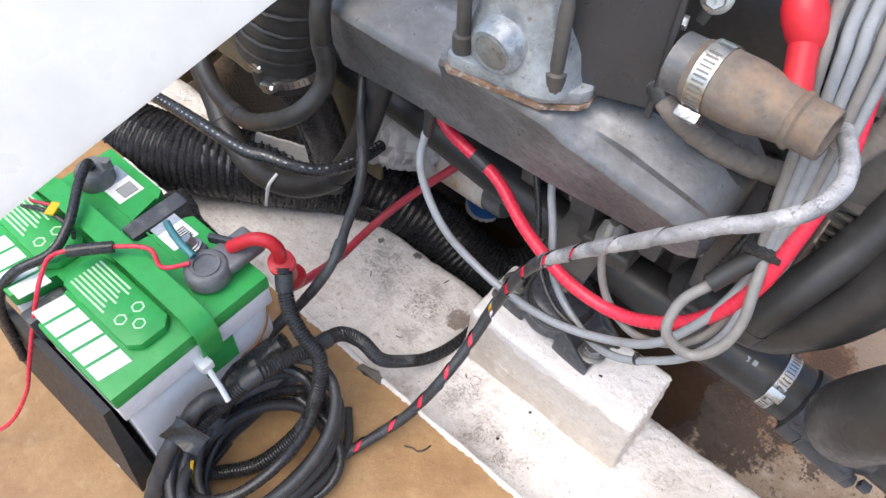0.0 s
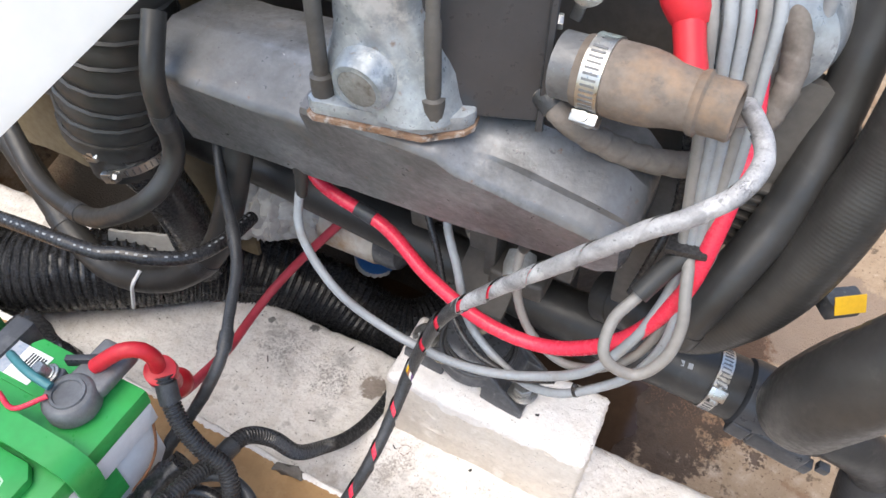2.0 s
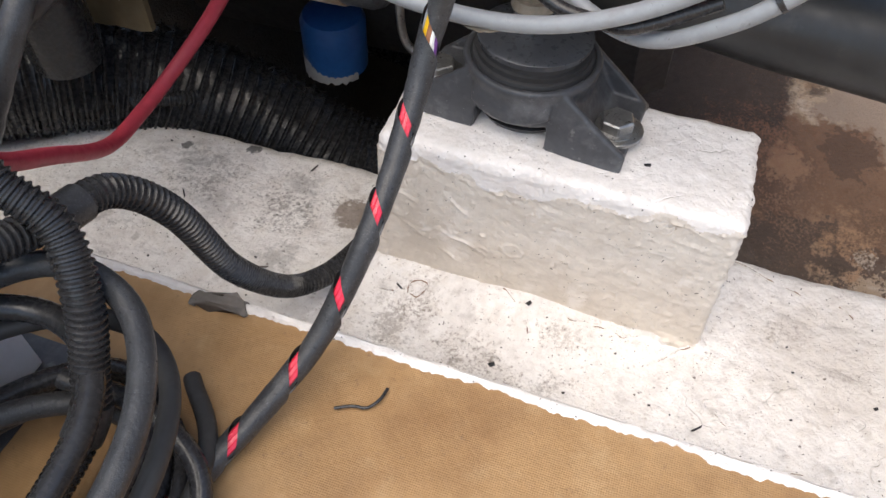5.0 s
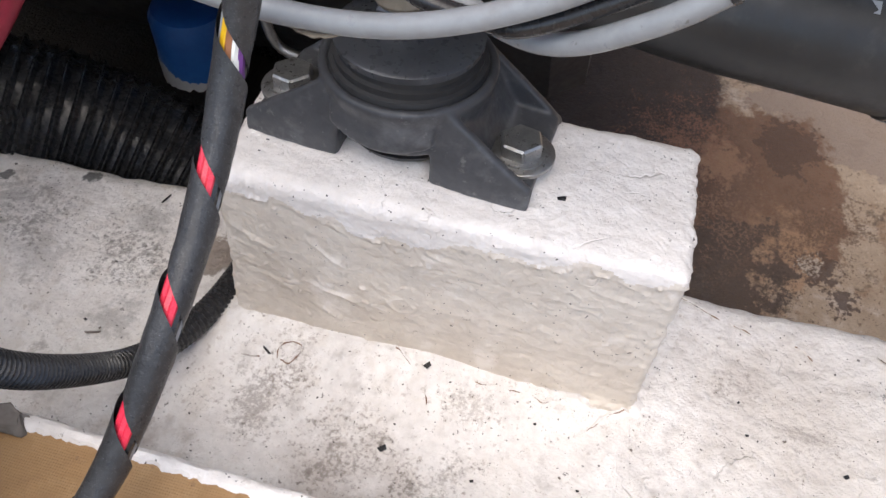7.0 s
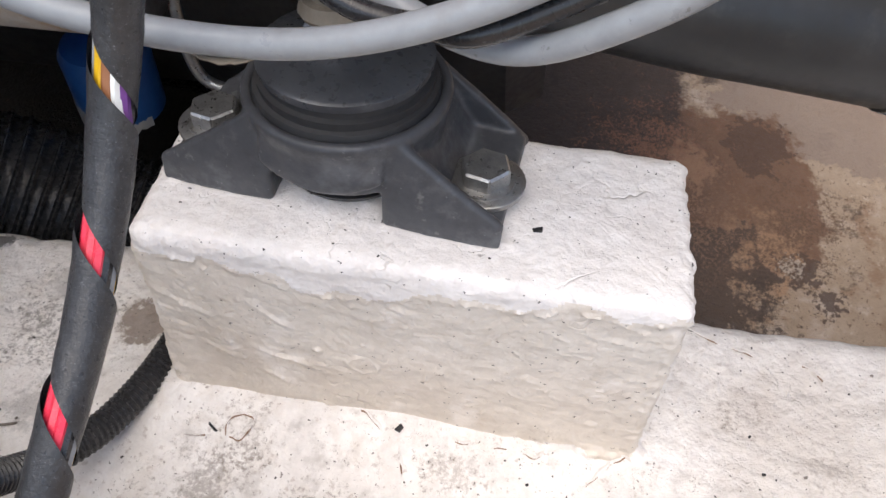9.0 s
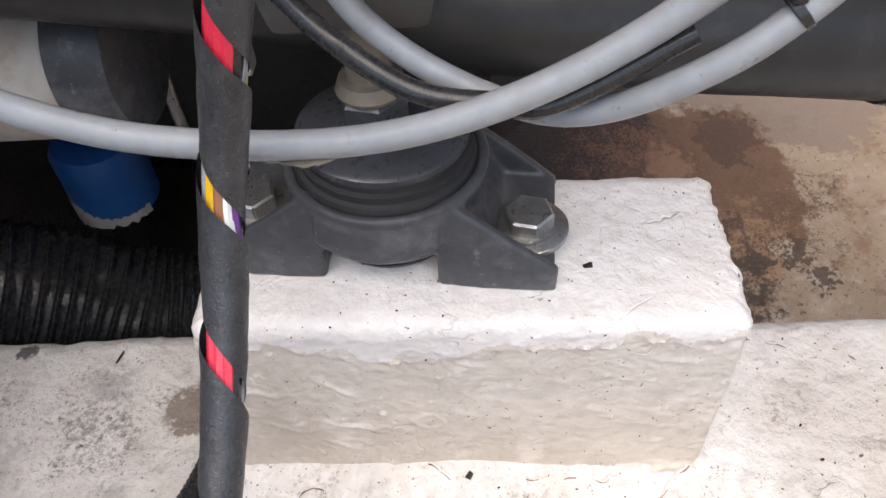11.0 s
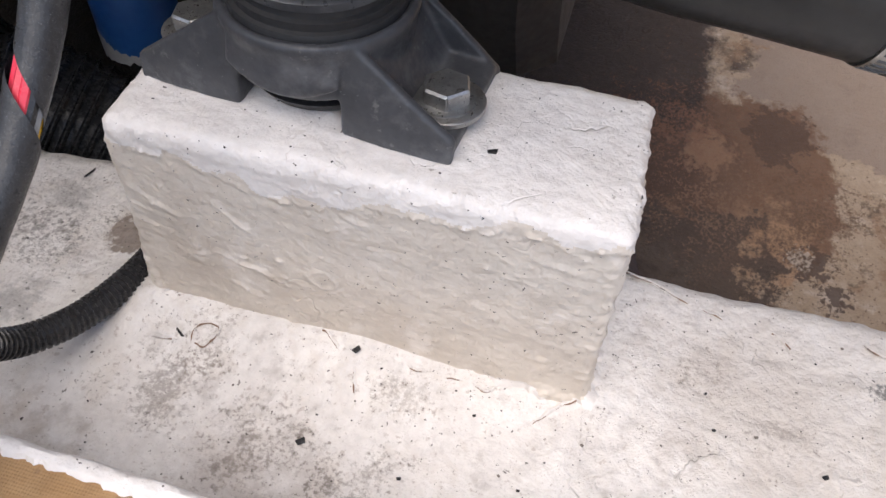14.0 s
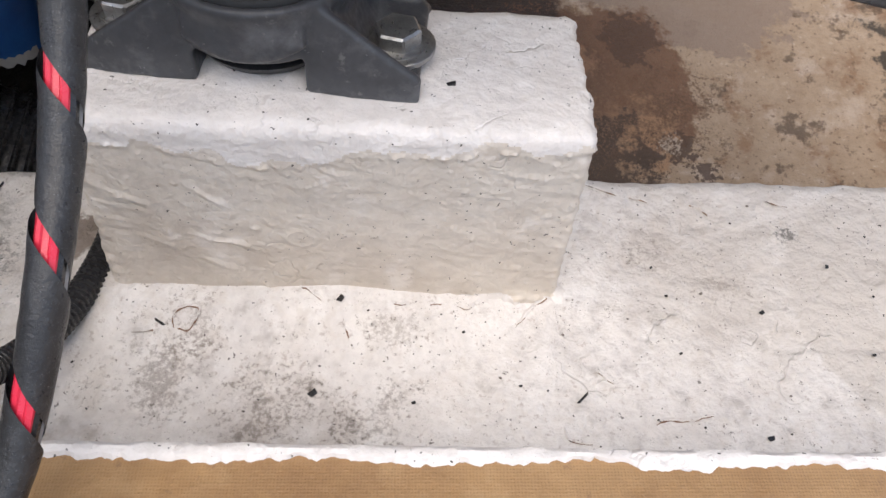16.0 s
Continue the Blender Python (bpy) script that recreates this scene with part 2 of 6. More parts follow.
ZINC = material("zinc_steel", (0.50, 0.50, 0.49), (0.34, 0.34, 0.335), 0.36, metal=0.85, scale=80, bump=0.5, bump_scale=260, stains=(((0.30, 0.27, 0.24), 90.0, 0.55, 0.70, 0.5), ((0.12, 0.11, 0.10), 170.0, 0.58, 0.66, 0.7)))
STAINLESS = material("stainless_band", (0.60, 0.59, 0.56), (0.48, 0.47, 0.45), 0.34, metal=1.0, scale=60, bump=0.05)
ENGINE_PAINT = material("worn_engine_paint", (0.175, 0.178, 0.186), (0.115, 0.117, 0.122), 0.38, metal=0.3, scale=22, bump=0.5, bump_scale=150,
                        stains=(((0.38, 0.395, 0.42), 9.0, 0.53, 0.72, 0.6), ((0.20, 0.165, 0.14), 16.0, 0.57, 0.69, 0.45), ((0.17, 0.08, 0.04), 120.0, 0.64, 0.70, 0.6), ((0.07, 0.068, 0.066), 75.0, 0.60, 0.70, 0.5), ((0.60, 0.58, 0.56), 260.0, 0.69, 0.71, 0.8)))
RISER_PAINT = material("pale_casting", (0.42, 0.46, 0.50), (0.22, 0.245, 0.27), 0.36, metal=0.35, scale=34, bump=0.5, bump_scale=110,
                       stains=(((0.56, 0.58, 0.60), 24.0, 0.54, 0.64, 0.7), ((0.10, 0.105, 0.11), 30.0, 0.58, 0.68, 0.7), ((0.20, 0.11, 0.06), 50.0, 0.62, 0.70, 0.85)))
RUST_AND_SHADE = material("rusty_edge_and_crease_shade", (0.17, 0.085, 0.045), (0.30, 0.20, 0.14), 0.85, scale=90, bump=0.8, stains=(((0.46, 0.44, 0.42), 60.0, 0.52, 0.60, 0.8), ((0.05, 0.04, 0.035), 80.0, 0.56, 0.64, 0.8)))
DARK_METAL = material("dark_engine_metal", (0.078, 0.074, 0.072), (0.11, 0.102, 0.094), 0.6, metal=0.3, scale=25, bump=0.3, stains=(((0.09, 0.07, 0.055), 30.0, 0.62, 0.75, 0.6),))
OLD_HOSE = material("weathered_brown_hose", (0.185, 0.155, 0.135), (0.125, 0.102, 0.085), 0.75, scale=28, bump=0.4, bump_scale=160, stains=(((0.32, 0.20, 0.12), 18.0, 0.52, 0.68, 0.6), ((0.09, 0.075, 0.065), 60.0, 0.60, 0.70, 0.6)))
LOOM_WRAP = material("dusty_wrapped_loom", (0.22, 0.19, 0.17), (0.14, 0.125, 0.11), 0.8, scale=40, bump=0.5)
GREEN = material("green_battery_lid", (0.030, 0.37, 0.085), (0.025, 0.31, 0.07), 0.38, scale=12, bump=0.08)
CASE = material("translucent_white_case", (0.76, 0.775, 0.80), (0.68, 0.695, 0.725), 0.4, scale=12, bump=0.05)
WHITE_INK = material("white_print", (0.82, 0.84, 0.82), (0.76, 0.78, 0.76), 0.5, scale=40, bump=0)
PALE_INK = material("pale_green_print", (0.50, 0.72, 0.48), (0.45, 0.66, 0.43), 0.5, scale=40, bump=0)
PANEL_BROWN = material("olive_brown_panel", (0.155, 0.118, 0.066), (0.12, 0.092, 0.054), 0.6, scale=14, bump=0.3, stains=(((0.09, 0.070, 0.045), 9.0, 0.52, 0.70, 0.7),))
LEAD = material("grey_terminal", (0.19, 0.193, 0.20), (0.12, 0.123, 0.128), 0.5, metal=0.2, scale=50, bump=0.2)
TIE = material("white_nylon", (0.72, 0.74, 0.76), (0.66, 0.68, 0.70), 0.4, scale=50, bump=0)
STARTER_PAINT = material("rust_stained_white_paint", (0.60, 0.57, 0.52), (0.52, 0.48, 0.42), 0.6, scale=25, bump=0.2, stains=(((0.34, 0.20, 0.09), 16.0, 0.47, 0.64, 0.85), ((0.16, 0.09, 0.05), 40.0, 0.60, 0.66, 0.7)))
BLUE = material("blue_plastic", (0.015, 0.10, 0.30), (0.012, 0.08, 0.25), 0.4, scale=25, bump=0.05)
SATIN_BLACK = material("satin_black_cover", (0.050, 0.052, 0.058), (0.040, 0.042, 0.047), 0.36, scale=20, bump=0.15, bump_scale=260, stains=(((0.10, 0.10, 0.105), 40.0, 0.60, 0.74, 0.4),))
YELLOW = material("yellow_plastic", (0.75, 0.45, 0.02), (0.65, 0.38, 0.02), 0.4, scale=40, bump=0)
PURPLE = material("purple_wire_sheath", (0.18, 0.06, 0.28), (0.14, 0.05, 0.22), 0.4, scale=40, bump=0)
PALE_RAG = material("pale_plastic", (0.42, 0.415, 0.40), (0.31, 0.305, 0.295), 0.6, scale=25, bump=0.3)

STEEL_BLACK = material("worn_black_steel", (0.10, 0.106, 0.116), (0.07, 0.074, 0.083), 0.33, metal=0.4, scale=40, bump=0.15, stains=(((0.20, 0.21, 0.22), 50.0, 0.6, 0.75, 0.5),))
STUD_METAL = material("painted_stud", (0.31, 0.27, 0.215), (0.22, 0.19, 0.15), 0.55, metal=0.3, scale=60, bump=0.3)
PALE_CAST = material("corroded_casting", (0.42, 0.42, 0.40), (0.26, 0.25, 0.23), 0.6, metal=0.3, scale=40, bump=0.5, stains=(((0.22, 0.14, 0.08), 50.0, 0.58, 0.7, 0.7),))
PLUG_METAL = material("stained_plug", (0.30, 0.31, 0.31), (0.20, 0.20, 0.195), 0.5, metal=0.4, scale=70, bump=0.4, stains=(((0.10, 0.085, 0.07), 80.0, 0.52, 0.64, 0.7), ((0.36, 0.28, 0.20), 130.0, 0.58, 0.68, 0.5)))
BROWN = material("brown_wire_sheath", (0.32, 0.14, 0.07), (0.26, 0.11, 0.05), 0.45, scale=40, bump=0)

TEAL = material("teal_crimp", (0.06, 0.22, 0.24), (0.05, 0.17, 0.19), 0.4, scale=40, bump=0)
WATER = material("oily_bilge_water", (0.075, 0.045, 0.028), (0.045, 0.028, 0.019), 0.05, scale=14, bump=0.12, bump_scale=30, depth=0.002, rough_var=0.02, ior=1.36)
BLUE_INK = material("blue_grey_print", (0.26, 0.32, 0.42), (0.45, 0.47, 0.50), 0.5, scale=160, bump=0)


# ---- builders ----
def mesh_of(name, bm, mat, smooth=True):
    me = bpy.data.meshes.new(name)
    bmesh.ops.recalc_face_normals(bm, faces=bm.faces)
    bm.to_mesh(me)
    bm.free()
    for mm in (mat if isinstance(mat, (list, tuple)) else [mat]):
        me.materials.append(mm)
    if smooth:
        for f in me.polygons:
            f.use_smooth = True
        me.set_sharp_from_angle(angle=radians(38))
    return me


def part(name, bm, mat, parent, label=""):
    ob = new(name, mesh_of(name, bm, mat))
    ob.parent = parent
    return tagged(ob, label)


def thing(name, label, category, group="", kind="", bm=None, mat=None, at=(0, 0, 0)):
    ob = new(name, mesh_of(name, bm, mat) if bm else None)
    if not bm:
        ob.empty_display_size = 0.02
    ob.location = at
    return tagged(ob, label, category, group, kind)


def bm_join(*bms):
    out = bmesh.new()
    for b in bms:
        me = bpy.data.meshes.new("tmp")
        b.to_mesh(me)
        out.from_mesh(me)
        bpy.data.meshes.remove(me)
        b.free()
    return out


def box(x0, x1, y0, y1, z0, z1, bevel=0.002, seg=2, m=None):
    bm = bmesh.new()
    bmesh.ops.create_cube(bm, size=1)
    bmesh.ops.scale(bm, vec=(x1 - x0, y1 - y0, z1 - z0), verts=bm.verts)
    bmesh.ops.translate(bm, vec=((x0 + x1) / 2, (y0 + y1) / 2, (z0 + z1) / 2), verts=bm.verts)
    if bevel:
        bmesh.ops.bevel(bm, geom=bm.edges[:], offset=bevel, segments=seg, affect="EDGES", profile=0.6)
    if m:
        bmesh.ops.transform(bm, matrix=m, verts=bm.verts)
    return bm


def spline(pts, per=8):
    """Points on a smooth curve through pts."""
    p = [Vector(q) for q in pts]
    p = [2 * p[0] - p[1], *p, 2 * p[-1] - p[-2]]
    out = []
    for i in range(1, len(p) - 2):
        for k in range(per):
            t = k / per
            a, b, c, d = p[i - 1:i + 3]
            out.append(0.5 * (2 * b + (c - a) * t + (2 * a - 5 * b + 4 * c - d) * t * t + (3 * b - a - 3 * c + d) * t ** 3))
    return [*out, p[-2]]


def even(line, step):
    """The line's points at even steps."""
    out, left = [line[0]], step
    for a, b in zip(line, line[1:]):
        d = (b - a).length
        at = left
        while at <= d and d > 0:
            out.append(a.lerp(b, at / d))
            at += step
        left = at - d
    if (out[-1] - line[-1]).length > step * 0.3:
        out.append(line[-1])
    return out


def frames(line):
    """Turn-free frames along a line: place, two cross directions."""
    out, up = [], None
    for i, c in enumerate(line):
        d = (line[min(i + 1, len(line) - 1)] - line[max(i - 1, 0)]).normalized()
        if up is None:
            up = d.orthogonal().normalized()
        up = (up - d * up.dot(d)).normalized()
        out.append((c, up, d.cross(up)))
    return out


def sweep(line, radius, sides=12, caps=True, flat=1.0):
    """A tube along a line; radius: a number or a function of the step and the angle."""
    bm = bmesh.new()
    rings = []
    for i, (c, u, v) in enumerate(frames(line)):
        ring = []
        for k in range(sides):
            a = 2 * math.pi * k / sides
            r = radius(i, a) if callable(radius) else radius
            ring.append(bm.verts.new(c + u * math.cos(a) * r + v * math.sin(a) * r * flat))
        rings.append(ring)
    for r0, r1 in zip(rings, rings[1:]):
        for k in range(sides):
            bm.faces.new((r0[k], r0[(k + 1) % sides], r1[(k + 1) % sides], r1[k]))
    if caps:
        bm.faces.new(rings[0][::-1])
        bm.faces.new(rings[-1])
    return bm


def tube(pts, r, sides=12, step=None):
    return sweep(even(spline(pts), step or max(r * 0.9, 0.003)), r, sides)


def ribbed(pts, r, pitch, depth=0.12, sides=16):
    """A corrugated tube: crests and troughs in turn."""
    line = even(spline(pts, 16), pitch / 4)
    prof = (1.0, 1.0, 1 - depth, 1 - depth)
    return sweep(line, lambda i, a: r * prof[i % 4], sides)


def turned(profile, axis_from, axis_to, sides=28, closed=False):
    """A body of revolution: profile rows of (along 0..1 or metres, radius) from one point towards another."""
    a, b = Vector(axis_from), Vector(axis_to)
    d = (b - a)
    n = d.normalized()
    u = n.orthogonal().normalized()
    v = n.cross(u)
    bm = bmesh.new()
    rings = []
    for s, r in profile:
        rings.append([bm.verts.new(a + d * s + (u * math.cos(2 * math.pi * k / sides) + v * math.sin(2 * math.pi * k / sides)) * r) for k in range(sides)])
    for r0, r1 in zip(rings, rings[1:]):
        for k in range(sides):
            bm.faces.new((r0[k], r0[(k + 1) % sides], r1[(k + 1) % sides], r1[k]))
    bm.faces.new(rings[0][::-1])
    bm.faces.new(rings[-1])
    return bm


def loft(sections):
    """Skin over rings of equal count, capped."""
    bm = bmesh.new()
    rings = [[bm.verts.new(p) for p in s] for s in sections]
    n = len(rings[0])
    for r0, r1 in zip(rings, rings[1:]):
        for k in range(n):
            bm.faces.new((r0[k], r0[(k + 1) % n], r1[(k + 1) % n], r1[k]))
    bm.faces.new(rings[0][::-1])
    bm.faces.new(rings[-1])
    return bm


def prism(outline, y0, y1, bevel=0.001, seg=2):
    """An outline in x, z given thickness in y."""
    bm = loft([[(x, y, z) for x, z in outline] for y in (y0, y1)])
    if bevel:
        bmesh.ops.bevel(bm, geom=bm.edges[:], offset=bevel, segments=seg, affect="EDGES", profile=0.6)
    return bm


def plate(outline, z0, z1, bevel=0.001):
    """An outline in x, y given thickness in z."""
    bm = loft([[(x, y, z) for x, y in outline] for z in (z0, z1)])
    if bevel:
        bmesh.ops.bevel(bm, geom=bm.edges[:], offset=bevel, segments=2, affect="EDGES", profile=0.6)
    return bm


def rough_up(bm, amount, scale, seed=0.0):
    for v in bm.verts:
        d = noise.noise_vector(v.co * scale + Vector((seed, seed * 2, seed * 3)))
        v.co += d * amount


def hex_head(c, r, h, axis=(0, 0, 1)):
    a = Vector(c)
    n = Vector(axis).normalized()
    bm = turned([(0, r), (0.86, r), (1, r * 0.90)], a, a + n * h, 6)
    bmesh.ops.bevel(bm, geom=[e for e in bm.edges if abs((e.verts[0].co - e.verts[1].co).normalized().dot(n)) > 0.9], offset=r * 0.06, segments=2, affect="EDGES")
    return bm


def bolt(name, at, r=0.0095, h=0.008, washer=True, label="zinc hex-head bolt with a washer", axis=(0, 0, 1), parent=None):
    n = Vector(axis).normalized()
    a = Vector(at)
    w = r * 0.25 if washer else 0
    head = bm_join(turned([(0, r * 1.18), (0.8, r * 1.18), (1, r * 1.1)], a + n * w, a + n * (w + h * 0.15)), hex_head(a + n * (w + h * 0.15), r, h * 0.85, n))
    ob = thing(name, label, "bolt") if parent is None else part(name, head, ZINC, parent)
    if parent is None:
        part("head", head, ZINC, ob)
    if washer:
        part("washer", turned([(0, r * 1.55), (0.8, r * 1.55), (1, r * 1.48)], a, a + n * w), ZINC, ob)
    return ob


def hose_clamp(c, axis, r, width=0.012, screw_at=(0, 0, -1), label="stainless worm-drive hose clamp"):
    """A band with slots, a housing and a screw."""
    c, n = Vector(c), Vector(axis).normalized()
    s = Vector(screw_at)
    s = (s - n * s.dot(n)).normalized()
    ob = thing("hose_clamp", label, "hose clamp")
    part("band", turned([(0, r), (0.02, r + 0.0012), (0.98, r + 0.0012), (1, r)], c - n * width / 2, c + n * width / 2, 40), STAINLESS, ob)
    t = n.cross(s)
    hc = c + s * (r + 0.004)
    m = Matrix((t, n, s)).transposed().to_4x4()
    m.translation = hc
    part("housing", box(-0.008, 0.006, -width * 0.62, width * 0.62, -0.0035, 0.0045, 0.0015, 2, m), STAINLESS, ob)
    part("screw", bm_join(turned([(0, 0.0035), (1, 0.0035)], hc - t * 0.01, hc + t * 0.006, 16), hex_head(hc + t * 0.006, 0.0055, 0.005, t)), ZINC, ob)
    slots = [box(-0.0008, 0.0008, -width * 0.32, width * 0.32, -0.0002, 0.0003, 0) for _ in range(26)]
    for i, sl in enumerate(slots):
        a = (0.38 + i // 2 * 0.14) * (1 if i % 2 else -1)
        d = (s * math.cos(a) + t * math.sin(a))
        mm = Matrix((n.cross(d), n, d)).transposed().to_4x4()
        mm.translation = c + d * (r + 0.0013)
        bmesh.ops.transform(sl, matrix=mm, verts=sl.verts)
    tagged(part("knurling", bm_join(*slots), LEAD, ob), kind="stuff")
    return ob


def banded(name, pts, r, mat, label, category, bands, sides=16, band_mat=None):
    """A hose or loom with bands of tape round it."""
    ob = thing(name, label, category)
    part("body", tube(pts, r, sides), mat, ob)
    line = even(spline(pts, 12), 0.003)
    for k in bands:
        i = int(k * (len(line) - 8))
        part("tape_band", sweep(line[i:i + 7], r * 1.07, sides), band_mat or TAPE, ob, "band of black tape")
    return ob


def cable(name, pts, r, mat, label, category="cable", sides=12, group=""):
    return thing(name, label, category, group, bm=tube(pts, r, sides), mat=mat)

# ---- setting ----
def set_in(bm, m):
    bmesh.ops.transform(bm, matrix=m, verts=bm.verts)
    return bm


def ledge_top(x, y):
    """The ledge's uneven height, with the paint swept up against the block's foot."""
    p = Vector((x, y, 0))
    lift = min(1.0, max(0.0, (x + 0.30) / 0.05)) * min(1.0, max(0.1, (0.0 - x) / 0.13))
    return noise.fractal(p * 14, 1.0, 2.0, 4) * 0.0022 + 0.0135 * lift * math.exp(-(max(0.0, -y) / 0.026) ** 2) * min(1.0, max(0.0, (0.06 - y) / 0.05))


def ledge():
    """The stringer's painted top: uneven, with a rounded back edge that drops to the hull."""
    prof = [(-0.150, -0.006), (-0.125, 0.0), *[(-0.12 + 0.0021 * i, 0.0) for i in range(1, 102)], (0.094, -0.0005), (0.099, -0.002), (0.103, -0.006), (0.105, -0.012), (0.106, -0.03), (0.112, -0.12), (0.118, -0.26)]
    xs = [-1.24, -1.17] + [-1.1 + 0.02 * i for i in range(27)] + [-0.56 + 0.004 * i for i in range(1, 65)] + [-0.30 + 0.002 * i for i in range(0, 261)] + [0.22 + 0.004 * i for i in range(1, 45)] + [0.40 + 0.03 * i for i in range(1, 21)]
    bm = bmesh.new()
    rows = []
    for x in xs:
        row = []
        for y, z in prof:
            p = Vector((x, y, z))
            up = ledge_top(x, y) + noise.noise(p * 70) * 0.0006 + noise.noise(p * 160) * 0.0004
            crease = Vector((x * 30 + 0.5 * noise.noise(p * 40), y * 44 - x * 12, 2.0))
            up += math.exp(-(noise.noise(crease) / 0.06) ** 2) * max(0, noise.noise(p * 20 + Vector((3, 3, 1))) - 0.10) * 0.0024
            # brushed paint ridges and creases that run in thin wandering lines
            vein = math.exp(-(noise.noise(p * 17 + Vector((4, 0, 0))) / 0.035) ** 2) * max(0, noise.noise(p * 9 + Vector((0, 7, 0)))) * 0.0018
            # the seam of an overlapping mat of fibreglass
            vein += 0.0012 * max(0.0, min(1.0, (x - 0.135 - 0.22 * (y - 0.03) + 0.002 * noise.noise(p * 50)) / 0.002)) if y > -0.03 else 0
            side = noise.fractal(Vector((x * 30, 3.1, 0)), 1.0, 2.0, 3) * 0.003 if y > 0.09 else 0
            row.append(bm.verts.new(p + Vector((0, side, up - vein))))
        rows.append(row)
    for r0, r1 in zip(rows, rows[1:]):
        for k in range(len(prof) - 1):
            bm.faces.new((r0[k], r0[k + 1], r1[k + 1], r1[k]))
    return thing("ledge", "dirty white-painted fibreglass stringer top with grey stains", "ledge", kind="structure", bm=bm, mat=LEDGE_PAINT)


def tan_deck():
    turn = Matrix.Translation((-0.1, -0.131, 0)) @ Matrix.Rotation(radians(-0.9), 4, "Z") @ Matrix.Translation((0.1, 0.131, 0))
    bm = set_in(box(-1.2, 1.0, -1.3, -0.131, 0.06, 0.102, 0.003, 2), turn)
    ob = thing("floor", "tan varnished laminate floor board", "floor", kind="structure", bm=bm, mat=TAN)
    face = box(-1.2, 1.0, -0.15, -0.134, -0.02, 0.06, 0.001)
    thing("trim", "white-painted upright under the floor board's edge", "trim", kind="structure", bm=face, mat=LEDGE_PAINT)
    # ragged paint lapping over the board's edge
    bm = bmesh.new()
    rows = []
    for i in range(1500):
        x = -0.8 + 0.001 * i
        w = 0.0036 + 0.0030 * noise.fractal(Vector((x * 22, 0, 0)), 1.0, 2.0, 3) + 0.0018 * noise.fractal(Vector((x * 170, 5, 0)), 0.9, 2.0, 3)
        w = max(0.0004, w)
        f = 0.0016 * noise.fractal(Vector((x * 45, 2, 0)), 1.0, 2.0, 4)
        h = 0.0008 * noise.fractal(Vector((x * 60, 9, 0)), 1.0, 2.0, 3)
        rows.append([bm.verts.new((x, yy, zz)) for yy, zz in ((-0.1290 + f, 0.082), (-0.1288 + f, 0.0985 + h), (-0.1305 + f * 0.6, 0.1028 + h), (-0.1325, 0.1040 + h), (-0.133 - w * 0.6, 0.1037 + 0.5 * h), (-0.133 - w, 0.1021))])
    for r0, r1 in zip(rows, rows[1:]):
        for k in range(5):
            bm.faces.new((r0[k], r0[k + 1], r1[k + 1], r1[k]))
    set_in(bm, turn)
    thing("trim", "ragged white paint lapped over the floor board's edge", "trim", kind="structure", bm=bm, mat=WHITE_COAT)


def hull():
    bm = bmesh.new()
    rows = []
    for i in range(60):
        x = -1.25 + 0.0385 * i
        row = []
        for j in range(30):
            y = 0.1 + 0.04 * j
            z = -0.215 + 0.26 * max(0, y - 0.26) + 1.2 * max(0, y - 0.75)
            z += noise.fractal(Vector((x * 6, y * 6, 0)), 1.0, 2.0, 3) * 0.006
            row.append(bm.verts.new((x, y, z)))
        rows.append(row)
    for r0, r1 in zip(rows, rows[1:]):
        for k in range(29):
            bm.faces.new((r0[k], r0[k + 1], r1[k + 1], r1[k]))
    thing("hull", "stained tan fibreglass hull bottom with rust, oil and painted-in shade under the engine", "hull", kind="structure", bm=bm, mat=HULL)
    thing("wall_west", "dull tan bulkhead closing the engine bay", "wall", kind="structure", bm=box(-1.3, -1.22, -1.3, 1.3, -0.3, 0.5, 0.004), mat=HULL)
    # unseen deck, added to keep skylight off the hull behind the engine
    thing("shade_deck", "unseen dull brown deck added to shade the far side of the engine bay", "deck", kind="structure", bm=loft([[(x, y, z) for x, y in ((-1.22, 0.05), (-0.66, 0.05), (-0.60, 0.16), (-0.60, 0.64), (-0.02, 0.64), (-0.02, 1.3), (-1.22, 1.3))] for z in (0.60, 0.64)]), mat=HULL)
    thing("wall_east", "dull tan bulkhead closing the engine bay", "wall", kind="structure", bm=box(1.0, 1.08, -1.3, 1.3, -0.3, 0.6, 0.004), mat=HULL)
    thing("wall_south", "dull tan bulkhead closing the engine bay", "wall", kind="structure", bm=box(-1.22, 1.0, -1.38, -1.3, -0.3, 0.3, 0.004), mat=HULL)


def hatch():
    """The raised white engine cover, seen along its rounded rim."""
    d = Vector((-0.131, -0.95, -0.283)).normalized()
    c = Vector((-0.234, -0.155, 0.696))
    left = Vector((-0.25, 0.1, 0.95))
    left = (left - d * left.dot(d)).normalized()
    nrm = d.cross(left).normalized()
    if nrm.z < 0:
        nrm = -nrm
    m = Matrix((d, left, nrm)).transposed().to_4x4()
    m.translation = c
    ob = thing("engine_hatch", "open white gelcoat engine hatch lid", "hatch")
    lid = plate([(-0.55, 0.0), (0.6, 0.0), (0.6, 0.36), (0.15, 0.34), (-0.55, 0.26)], -0.02, 0.006, 0.006)
    part("lid", set_in(lid, m), HATCH_PAINT, ob)
    part("rim", set_in(plate([(-0.55, 0.001), (0.6, 0.001), (0.6, 0.03), (-0.55, 0.03)], -0.03, -0.0195, 0.004), m), HATCH_PAINT, ob)


